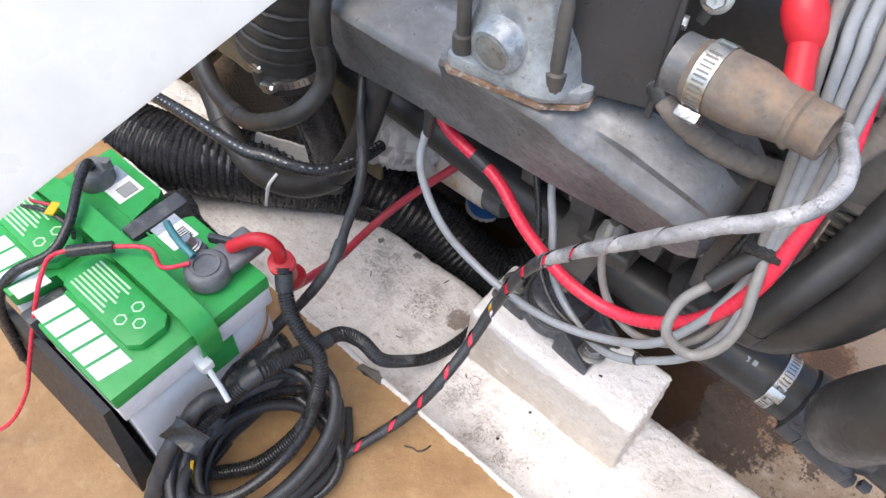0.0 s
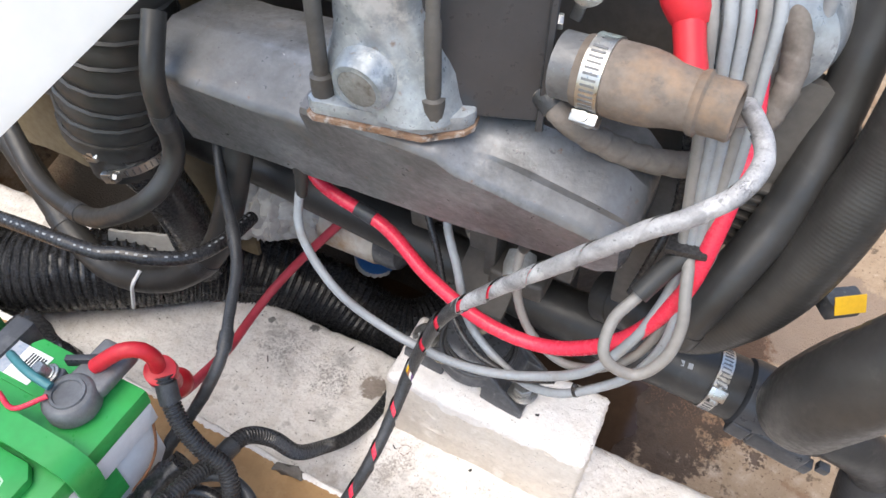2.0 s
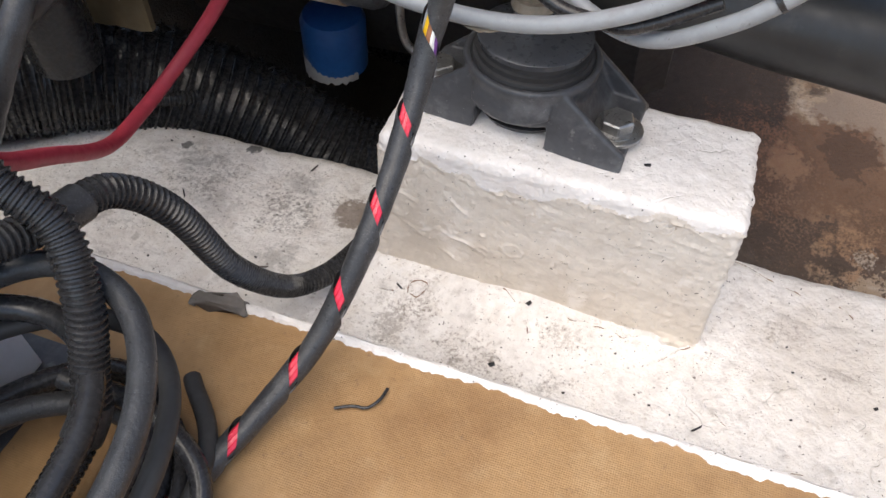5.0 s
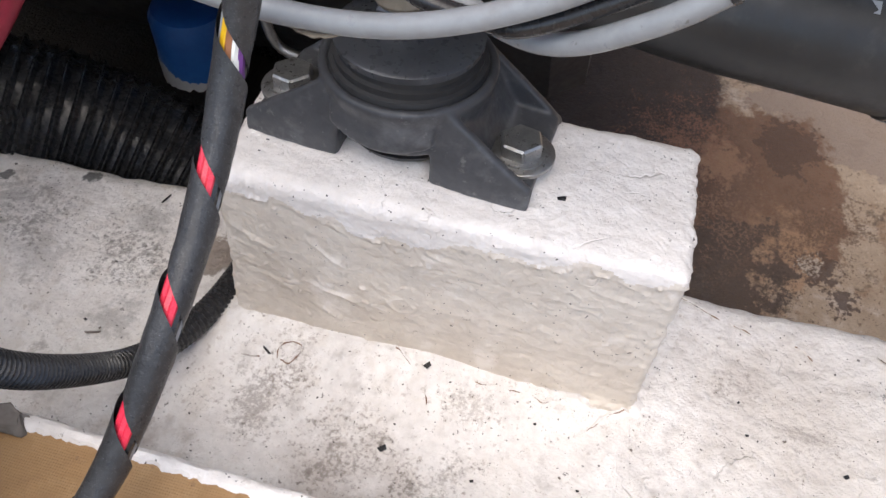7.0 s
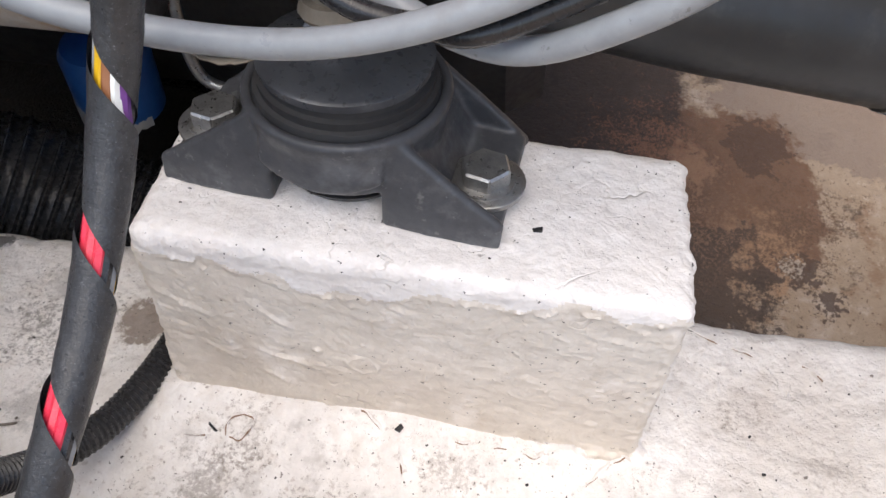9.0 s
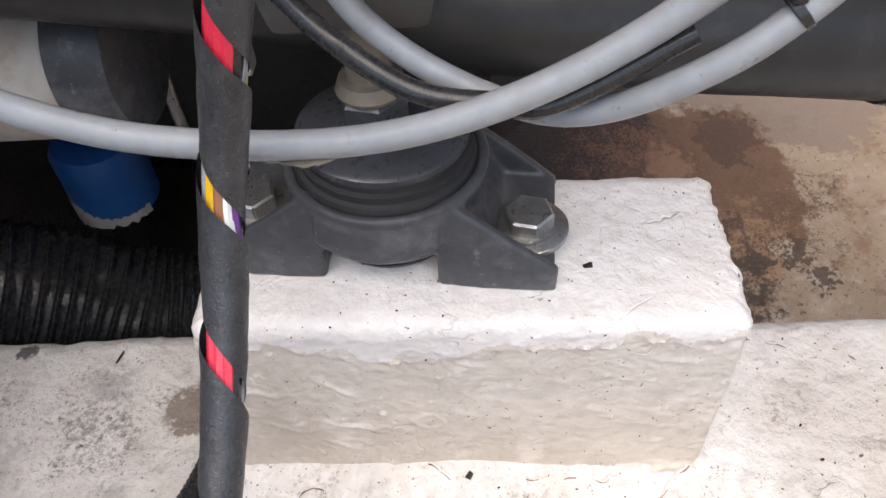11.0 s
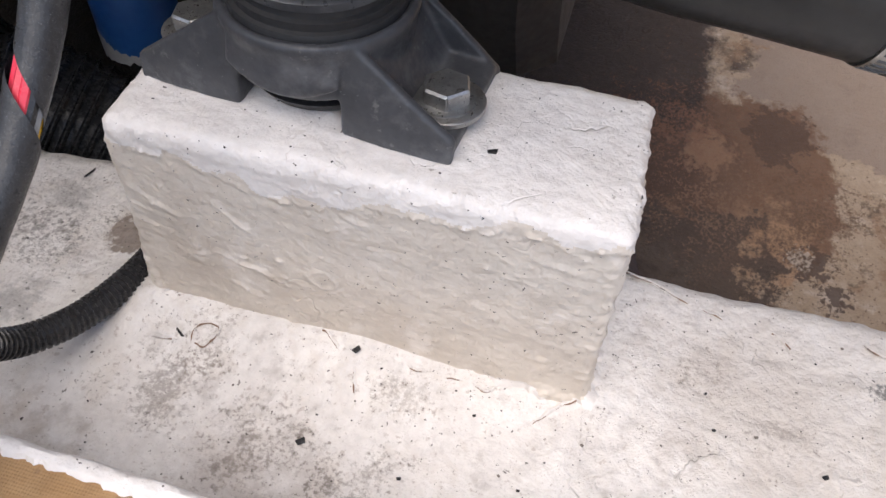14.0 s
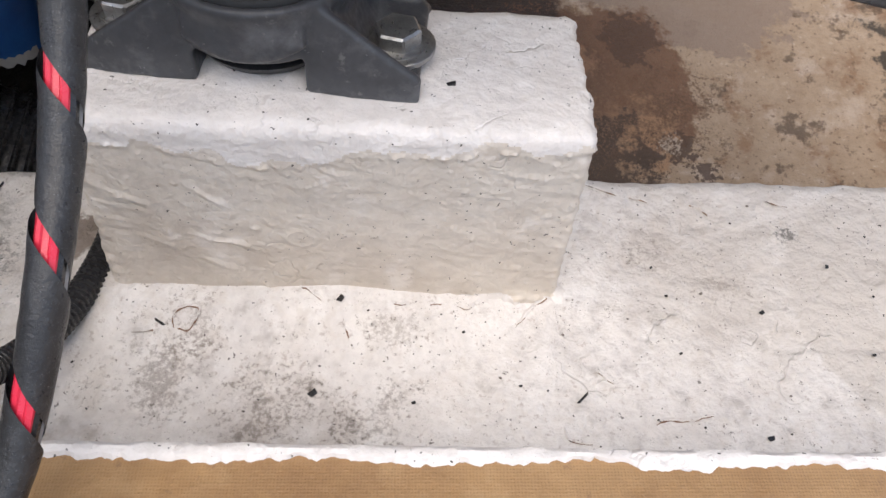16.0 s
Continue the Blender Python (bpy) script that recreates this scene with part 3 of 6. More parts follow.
def paint_ridges(ob):
    """Brushed-up ridges of paint near the block's foot."""
    for pts in (((-0.235, -0.023), (-0.228, -0.023), (-0.221, -0.022)), ((-0.211, -0.022), (-0.212, -0.014), (-0.205, -0.010), (-0.198, -0.012), (-0.203, -0.022), (-0.210, -0.021)), ((-0.144, 0.002), (-0.137, -0.002), (-0.130, -0.008)), ((-0.093, -0.005), (-0.088, -0.006), (-0.083, -0.006)),
                ((-0.073, -0.006), (-0.068, -0.004), (-0.063, -0.004)), ((-0.058, -0.005), (-0.049, -0.005), (-0.044, 0.0), (-0.039, 0.002)), ((-0.024, -0.016), (-0.015, -0.006), (-0.008, 0.001), (0.0, 0.007)), ((0.010, 0.099), (0.022, 0.096), (0.036, 0.091), (0.050, 0.084)), ((0.095, 0.079), (0.103, 0.076), (0.108, 0.069)),
                ((0.147, 0.083), (0.153, 0.079), (0.162, 0.077)), ((0.045, -0.075), (0.052, -0.073), (0.068, -0.072), (0.079, -0.069)), ((-0.002, -0.077), (0.001, -0.084), (0.012, -0.085)), ((0.057, 0.084), (0.070, 0.079)), ((0.018, -0.043), (0.026, -0.050), (0.029, -0.052)), ((-0.120, -0.015), (-0.115, -0.027))):
        line = even(spline([(x, y, 0.0) for x, y in pts], 10), 0.0008)
        n = len(line)
        for p in line:
            p.z = ledge_top(p.x, p.y) + 0.0002
            p.x += 0.0012 * noise.noise(p * 160)
            p.y += 0.0012 * noise.noise(p * 160 + Vector((5, 0, 0)))
        part("paint_ridge", sweep(line, lambda k, a: 0.0003 + 0.0011 * math.sin(math.pi * (k + 0.5) / n) * (0.75 + 0.5 * noise.noise(line[min(k, n - 1)] * 300)), 8), LEDGE_PAINT, ob)
        if n > 12:
            # dark line that paints in the crack's shadow along the ridge's lower side
            crack = [p + Vector((0.0005 * noise.noise(p * 260), -0.0010 + 0.0005 * noise.noise(p * 200), 0.0003)) for p in line[2:-2]]
            part("crack", sweep(crack, lambda k, a: 0.00012 + 0.0004 * max(0, 0.45 + noise.noise(crack[min(k, len(crack) - 1)] * 240)), 6), RUST_AND_SHADE, ob, "dark line painted for the shadow in a crack")


paint_ridges(ledge())
tan_deck()
hull()
hatch()


# ---- engine bed block and mount ----
def paint_lip(x):
    """Height at which the white top coat ends on the block's sides."""
    keys = ((-0.25, 0.124), (-0.221, 0.123), (-0.194, 0.120), (-0.169, 0.112), (-0.140, 0.111), (-0.109, 0.116), (-0.07, 0.119), (-0.04, 0.121), (-0.015, 0.119), (0.15, 0.117))
    z = next((a[1] + (b[1] - a[1]) * (x - a[0]) / (b[0] - a[0]) for a, b in zip(keys, keys[1:]) if a[0] <= x <= b[0]), 0.118)
    return z + 0.004 * noise.noise(Vector((x * 45, 1.5, 0))) + 0.0025 * noise.noise(Vector((x * 130, 8, 0))) + 0.0014 * noise.noise(Vector((x * 320, 3, 0)))


def bed_block():
    """Paint-laden block with slumped edges, a ragged lip of top coat and a paint fillet at its foot."""
    H = 0.134
    levels = [(-0.004, 0.006), (0.0, 0.0035), (0.002, 0.0018), (0.004, 0.0008)] + [(0.004 + 0.0012 * i, 0.0) for i in range(1, 104)] + [(0.1292, -0.0002), (0.1306, -0.0006), (0.1319, -0.0013), (0.1329, -0.0023), (0.1336, -0.0037), (H, -0.0056)]
    shrink = [-0.0075, -0.0095, -0.012, -0.0145, -0.017, -0.020, -0.023, -0.026, -0.030, -0.034, -0.038, -0.0405]
    rings = []
    for z, off in levels + [(H + 0.0004, q) for q in shrink]:
        ring = []
        f = z / H
        x0, x1 = -0.249 + 0.0145 * f - off, 0.001 + off
        y0, y1 = 0.003 - 0.003 * f - off, 0.089 + off
        r = max(0.0006, 0.0045 + 0.45 * off)
        for cx, cy, a0, step in ((x1 - r, y0 + r, -90, (0, 1)), (x1 - r, y1 - r, 0, (-1, 0)), (x0 + r, y1 - r, 90, (0, -1)), (x0 + r, y0 + r, 180, (1, 0))):
            for k in range(5):
                a = radians(a0 + 22.5 * k)
                ring.append(Vector((cx + r * math.cos(a), cy + r * math.sin(a), z)))
            count = 60 if a0 in (-90, 90) else (270 if a0 == 180 else 60)
            length = max(0.0, (y1 - y0 if a0 in (-90, 90) else x1 - x0) - 2 * r)
            last = ring[-1].copy()
            for k in range(1, count):
                ring.append(last + Vector((*step, 0)) * length * k / count)
        for q in ring:
            q.z += f * (0.0090 * max(0, -q.x) / 0.24 - 0.0028) + 0.05 * f * (q.y - 0.03)
        rings.append(ring)
    bm = loft(rings)
    bm.normal_update()
    shift = []
    for v in bm.verts:
        p = v.co
        d = noise.fractal(p * 22, 1.2, 2.0, 4) * 0.0014 + noise.noise(p * 130) * 0.00018
        # brush wrinkles that run along the faces, thin and broken
        q = Vector((p.x * 26 + 0.6 * noise.noise(p * 30), p.y * 26, p.z * 62 + 18 * p.x))
        d += math.exp(-(noise.noise(q) / 0.07) ** 2) * max(0, noise.noise(p * 24 + Vector((6, 1, 2))) - 0.16) * (0.0011 if p.z < 0.122 else 0.0003)
        near = math.exp(-((p.z - 0.104) / 0.015) ** 2)
        q = Vector((p.x * 55, p.y * 55, p.z * 190 + 20 * noise.noise(p * 14)))
        d += near * math.exp(-(noise.noise(q) / 0.16) ** 2) * max(0, 0.1 + noise.noise(p * 38 + Vector((1, 8, 2)))) * 0.0011
        # old drips: a ring and a slanting ridge on the front
        if p.y < 0.03:
            d += math.exp(-((math.hypot((p.x + 0.139) / 1.25, p.z - 0.056) - 0.0058) / 0.0010) ** 2) * 0.0007
            low = 0.052 + 0.004 * math.sin((p.x + 0.22) * 60) + 0.003 * noise.noise(Vector((p.x * 90, 4, 0)))
            d += math.exp(-((p.z - low) / 0.0016) ** 2) * max(0, 0.3 + noise.noise(p * 70)) * 0.0017 * (1 if -0.222 < p.x < -0.148 else 0)
            d += math.exp(-((p.z - 0.0905 + 0.15 * (p.x + 0.041)) / 0.0010) ** 2) * (0.0007 if -0.050 < p.x < -0.033 else 0)
        gap = p.z - paint_lip(p.x + 0.7 * p.y)
        coat = 0.0005 * min(1, max(0, gap / 0.002 + 0.5)) if p.z < 0.131 else 0.0005
        bead = math.exp(-((gap - 0.001) / 0.0014) ** 2) * max(0, 0.18 + 0.6 * noise.noise(p * 90 + Vector((9, 0, 0))) + 0.7 * noise.noise(p * 330)) * 0.0020
        # runs of paint slanting down the front
        run = 0.0
        for a, bb, seed in ((-0.235, 0.100, 1), (-0.19, 0.095, 5), (-0.222, 0.060, 9)):
            zl = bb - 0.75 * (p.x - a) + 0.008 * noise.noise(Vector((p.x * 40, seed, 0)))
            if a < p.x < a + 0.085:
                run += math.exp(-((p.z - zl) / 0.0018) ** 2) * max(0, 0.10 + noise.noise(p * 48 + Vector((0, 0, seed)))) * 0.0022
        # pimples and drips on the upright corners
        corner = math.exp(-(min(abs(p.x - 0.0), abs(p.x + 0.243)) / 0.006) ** 2) * max(-0.2, noise.noise(p * 240)) * 0.0018
        inner = min(p.x + 0.2345, 0.001 - p.x, p.y, 0.089 - p.y) > 0.007
        rim = 0.0 if inner else math.exp(-((p.z - 0.131) / 0.005) ** 2) * (noise.noise(p * 130 + Vector((3, 3, 3))) * 0.0011 + noise.noise(p * 330) * 0.0006)
        pimple = max(0, noise.noise(p * 240 + Vector((2, 5, 1))) - 0.45) * 0.0028
        foot = math.exp(-(p.z / 0.006) ** 2) * noise.fractal(p * 75, 1.0, 2.0, 3) * 0.006
        shift.append((v, v.normal * (d + coat + bead + run + corner + rim + pimple + foot)))
    for v, q in shift:
        v.co += q
    for f in bm.faces:
        c = f.calc_center_median()
        f.material_index = 0 if c.z > paint_lip(c.x + 0.7 * c.y) + 0.004 + 0.008 * noise.noise(c * 50) or c.z < 0.004 + 0.008 * noise.noise(c * 40) else 1
    return thing("engine_bed_block", "white-painted block under the engine mount, thick uneven paint", "block", bm=bm, mat=[WHITE_COAT, BLOCK_PAINT])


bed_block()
MX, MY, MZ = -0.151, 0.0595, 0.1366
MOUNT = Matrix.Translation((MX, MY, MZ)) @ Matrix.Rotation(radians(-5), 4, "Z") @ Matrix.Rotation(radians(2.2), 4, "Y")


def gusset(sx, sy):
    """An upright wall on the foot's edge that slopes from the cup's rim down to the foot's outer corner."""
    end = 0.012 if sy > 0 else 0.005
    rows = []
    for k in range(15):
        f = k / 14
        x = 0.0245 + (0.0755 - 0.0245) * f
        top = 0.0445 - max(0.0, x - 0.030) / 0.0455 * (0.0445 - end)
        lean = 0.0045 * min(1.0, top / 0.0445)
        y = -0.0355 - 0.0008 * math.sin(math.pi * f)
        thick = 0.0052 if k else 0.0075
        low = [(y, 0.0), (y + 0.0004, 0.3 * top), (y + 0.5 * lean, 0.65 * top), (y + lean, top)]
        rows.append([(sx * x, sy * a, h) for a, h in low + [(a + thick, h) for a, h in low[::-1]]])
    bm = loft(rows)
    bmesh.ops.recalc_face_normals(bm, faces=bm.faces)
    bmesh.ops.bevel(bm, geom=[e for e in bm.edges if len(e.link_faces) == 2 and e.calc_face_angle(0) > 0.5], offset=0.0013, segments=2, affect="EDGES", profile=0.6)
    rough_up(bm, 0.0003, 90)
    return set_in(bm, MOUNT)


def engine_mount():
    ob = thing("engine_mount", "black cast engine mount with rubber core, bolted to the white block", "engine mount")
    pieces = [set_in(turned([(0, 0.036), (0.01, 0.0405), (0.12, 0.0415), (0.35, 0.0413), (0.60, 0.0422), (0.90, 0.0442), (0.97, 0.0438), (1, 0.0422), (0.995, 0.0404), (0.95, 0.0392), (0.55, 0.0385), (0.55, 0.001)], (0, 0, 0.0165), (0, 0, 0.0455), 64), MOUNT)]
    for sy in (1, -1):
        rows = []
        for k in range(-10, 11):
            x = 0.0026 * k
            q = (x / 0.026) ** 2
            low, top = -0.0425 + 0.0045 * q, -math.sqrt(0.0425 ** 2 - x * x)
            rows.append([(x, sy * y, z) for y, z in ((low, 0.0190 + 0.0065 * q), (low - 0.0002, 0.027), (0.6 * low + 0.4 * top, 0.032), (0.15 * low + 0.85 * top, 0.037), (top + 0.003, 0.042), (top + 0.008, 0.042), (low + 0.007, 0.0200 + 0.0065 * q))])
        pieces.append(set_in(loft(rows), MOUNT))
    for sx in (-1, 1):
        pieces += [gusset(sx, 1), gusset(sx, -1)]
        xs = sorted((sx * 0.0255, sx * 0.0745))
        pieces.append(box(xs[0], xs[1], -0.031, 0.031, 0.0, 0.009, 0.002, 2, MOUNT))
        pieces.append(set_in(loft([[(sx * x, y, h) for y, h in ((-0.031, 0.001), (-0.031, top), (0.031, top), (0.031, 0.001))] for x, top in ((0.0245, 0.0425), (0.034, 0.039), (0.041, 0.026), (0.045, 0.017), (0.050, 0.0095))]), MOUNT))
    for b in pieces:
        bmesh.ops.recalc_face_normals(b, faces=b.faces)
    casting = part("casting", bm_join(*pieces), BLACK_PLASTIC, ob, "scuffed black cast body")
    skin = casting.modifiers.new("skin", "REMESH")
    skin.mode, skin.voxel_size, skin.use_smooth_shade = "VOXEL", 0.0011, True
    soften = casting.modifiers.new("soften", "SMOOTH")
    soften.factor, soften.iterations = 0.5, 6
    part("rubber_core", turned([(0, 0.036), (0.45, 0.0388), (0.60, 0.0395), (0.70, 0.0385), (0.72, 0.0365), (0.84, 0.0368), (0.86, 0.0345), (1, 0.034)], MOUNT @ Vector((0, 0, 0.026)), MOUNT @ Vector((0, 0, 0.056)), 44), RUBBER, ob, "matte black rubber core")
    part("bump_stop", turned([(0, 0.020), (0.2, 0.030), (1, 0.034)], MOUNT @ Vector((0, 0, 0.002)), MOUNT @ Vector((0, 0, 0.009)), 40), RUBBER, ob)
    part("top_washer", turned([(0, 0.033), (0.10, 0.0358), (0.48, 0.0363), (0.58, 0.035), (0.8, 0.022), (1, 0.012)], MOUNT @ Vector((0, 0, 0.0545)), MOUNT @ Vector((0, 0, 0.064)), 48), STEEL_BLACK, ob, "domed black steel washer")
    part("nut", turned([(0, 0.0145), (0.85, 0.0145), (1, 0.0125)], (MX, MY, MZ + 0.064), (MX, MY, MZ + 0.076), 6), STEEL_BLACK, ob)
    part("stud", turned([(k / 24, 0.0088 + 0.0007 * (k % 2)) for k in range(25)], (MX, MY, MZ + 0.07), (MX, MY, MZ + 0.125), 18), STUD_METAL, ob, "tan-grey threaded stud")
    part("collar", turned([(0, 0.0135), (0.3, 0.0145), (1, 0.0125)], (MX, MY, MZ + 0.076), (MX, MY, MZ + 0.083), 20), STUD_METAL, ob)
    return ob


engine_mount()
for sx in (1, -1):
    bolt("mount_bolt", MOUNT @ Vector((sx * 0.0628, -0.007 if sx > 0 else -0.004, 0.009)), 0.0113, 0.0088, label="zinc hex bolt and washer holding the engine mount")


# ---- engine ----
def manifold():
    """Cast exhaust manifold: a box that leans out at the top, with a sloping end."""
    def sec(x, yb, zb, yt, zt, yk, zk, yr, zr):
        pad = 0.0075 * min(1, max(0, (x + 0.15) / 0.02)) * min(1, max(0, (-0.022 - x) / 0.012))
        n = Vector((yk - yt, zk - zt)).normalized()
        up = Vector((-n.y, n.x)) * pad
        def along(f, lift=0.0):
            return (x, yt + (yk - yt) * f + up.x * lift, zt + (zk - zt) * f + up.y * lift)
        return [(x, yb, zb), (x, yb * 0.75 + yt * 0.25, zb * 0.75 + zt * 0.25), (x, (yb + yt) / 2 - 0.001, (zb + zt) / 2), (x, yt - 0.0003, zt - 0.006), (x, yt + 0.0012, zt - 0.0012), along(0.10), along(0.30), along(0.345, 0.9), along(0.7, 1.1), along(0.96, 1.0), (x, yk + 0.002, zk), (x, yr, zr), (x, yr, zb + 0.01)]
    rows = [sec(-0.462, 0.030, 0.372, -0.004, 0.480, 0.045, 0.500, 0.115, 0.49), sec(-0.40, 0.029, 0.378, -0.006, 0.481, 0.045, 0.502, 0.115, 0.49),
            sec(-0.286, 0.026, 0.386, -0.008, 0.483, 0.045, 0.508, 0.115, 0.50), sec(-0.280, 0.026, 0.387, -0.022, 0.512, 0.04, 0.530, 0.115, 0.52),
            sec(-0.220, 0.024, 0.391, -0.028, 0.519, 0.03, 0.530, 0.115, 0.52), sec(-0.165, 0.023, 0.395, -0.022, 0.512, 0.03, 0.530, 0.115, 0.52),
            sec(-0.150, 0.022, 0.397, -0.018, 0.500, 0.042, 0.522, 0.115, 0.51), sec(-0.100, 0.022, 0.401, -0.007, 0.481, 0.05, 0.505, 0.115, 0.50),
            sec(-0.040, 0.021, 0.405, 0.003, 0.461, 0.054, 0.488, 0.110, 0.485), sec(-0.026, 0.024, 0.410, 0.010, 0.455, 0.054, 0.480, 0.105, 0.475), sec(-0.021, 0.032, 0.418, 0.022, 0.448, 0.056, 0.470, 0.10, 0.465)]
    bm = loft(rows)
    bmesh.ops.subdivide_edges(bm, edges=[e for e in bm.edges if abs(e.verts[0].co.x - e.verts[1].co.x) > 0.03], cuts=3)
    rough_up(bm, 0.0010, 22)
    rough_up(bm, 0.0004, 90)
    ob = thing("exhaust_manifold", "grey painted cast exhaust manifold, scuffed with rust spots", "manifold")
    part("casting", bm, ENGINE_PAINT, ob)
    for x, z in ((-0.30, 0.384), (-0.09, 0.402), (-0.03, 0.408)):
        bolt("stud_nut", (x, 0.045, z - 0.004), 0.006, 0.010, False, axis=(0, 0, -1), parent=ob)
    return ob


manifold()


def riser():
    ob = thing("exhaust_riser", "pale grey cast exhaust elbow on a rusty gasket", "exhaust elbow")
    base = [(-0.262, -0.036), (-0.255, -0.040), (-0.174, -0.025), (-0.150, -0.005), (-0.146, 0.004), (-0.156, 0.05), (-0.262, 0.05)]
    part("gasket", plate(base, 0.521, 0.5255, 0.0008), RUST_AND_SHADE, ob, "rusty gasket edge")
    part("flange", plate([(x * 0.985 - 0.003, y * 0.97 + 0.001) for x, y in base], 0.5257, 0.538, 0.003), RISER_PAINT, ob)
    secs = []
    for q in range(27):
        z = 0.533 + 0.0095 * q
        f = (z - 0.533) / 0.167
        w = 0.050 - 0.026 * min(f, 0.45) / 0.45 * (1 - 0.5 * math.exp(-((z - 0.555) / 0.02) ** 2)) + 0.016 * f
        c = -0.207 - 0.024 * min(f, 0.7)
        dpt = 0.036 - 0.010 * min(f, 0.4)
        cy = 0.006 + 0.008 * f
        ring = []
        for a in [2 * math.pi * k / 48 for k in range(48)]:
            lobe = 1 - 0.16 * math.exp(-((math.degrees(a) - 305) / 16) ** 2) * math.exp(-((z - 0.585) / 0.04) ** 2)
            ring.append((c + w * lobe * math.copysign(abs(math.cos(a)) ** 0.7, math.cos(a)), cy + dpt * lobe * math.copysign(abs(math.sin(a)) ** 0.7, math.sin(a)), z))
        secs.append(ring)
    bm = loft(secs)
    rough_up(bm, 0.0035, 22)
    rough_up(bm, 0.0006, 110)
    part("elbow", bm, RISER_PAINT, ob)
    part("boss", turned([(0, 0.024), (0.7, 0.022), (0.85, 0.019), (0.86, 0.015), (0.7, 0.012), (0.7, 0.001)], (-0.216, -0.012, 0.564), (-0.216, -0.042, 0.560), 32), RISER_PAINT, ob, "round boss")
    part("plug", turned([(0, 0.0155), (0.7, 0.0155), (0.85, 0.0145), (0.95, 0.011), (1, 0.002)], (-0.216, -0.028, 0.5615), (-0.216, -0.0392, 0.5604), 28), PLUG_METAL, ob, "stained round plug")
    for x, y in ((-0.252, -0.026), (-0.171, -0.013)):
        part("stud", turned([(0, 0.0085), (0.10, 0.0085), (0.11, 0.0058), (0.45, 0.0058), (0.46, 0.0048), (1, 0.0048)], (x, y, 0.537), (x - 0.002, y + 0.002, 0.70), 12), DARK_METAL, ob)
        part("nut", hex_head((x, y, 0.538), 0.0078, 0.009), RISER_PAINT, ob)


riser()


def ignition_box():
    ob = thing("electrical_box", "flat black electrical box on the engine", "electrical box")
    m = Matrix.Translation((-0.186, -0.004, 0.529)) @ Matrix.Rotation(radians(20), 4, "Z") @ Matrix.Rotation(radians(-4), 4, "X")
    part("cover", box(-0.010, 0.085, 0, 0.05, 0, 0.24, 0.003, 3, m), SATIN_BLACK, ob)
    part("flange", box(0.0825, 0.088, -0.004, 0.06, -0.006, 0.24, 0.001, 1, m), SATIN_BLACK, ob)
    for z in (0.075, 0.125):
        p = m @ Vector((0.086, 0.006, z))
        bolt("screw", p, 0.0055, 0.006, False, axis=(1, 0.3, 0), parent=ob)


ignition_box()


def water_hose():
    ob = thing("water_hose", "weathered brown rubber hose reducing to a narrow end", "hose")
    a, b = Vector((-0.115, 0.032, 0.576)), Vector((0.017, 0.022, 0.585))
    part("hose", turned([(0.24, 0.0235), (0.30, 0.0252), (0.55, 0.0250), (0.62, 0.0238), (0.70, 0.0210), (0.80, 0.0192), (0.815, 0.0208), (0.84, 0.0212), (0.855, 0.0188), (0.93, 0.0186), (0.985, 0.0188), (1.0, 0.0175), (1.0, 0.0145), (0.93, 0.014)], a, b, 40), OLD_HOSE, ob)
    part("spigot", turned([(0.12, 0.0225), (0.24, 0.0225), (0.25, 0.021)], a, b, 36), ENGINE_PAINT, ob, "dark grey painted spigot")
    hose_clamp(a.lerp(b, 0.34), b - a, 0.0254, 0.015, (0.1, -0.75, -0.75))


water_hose()


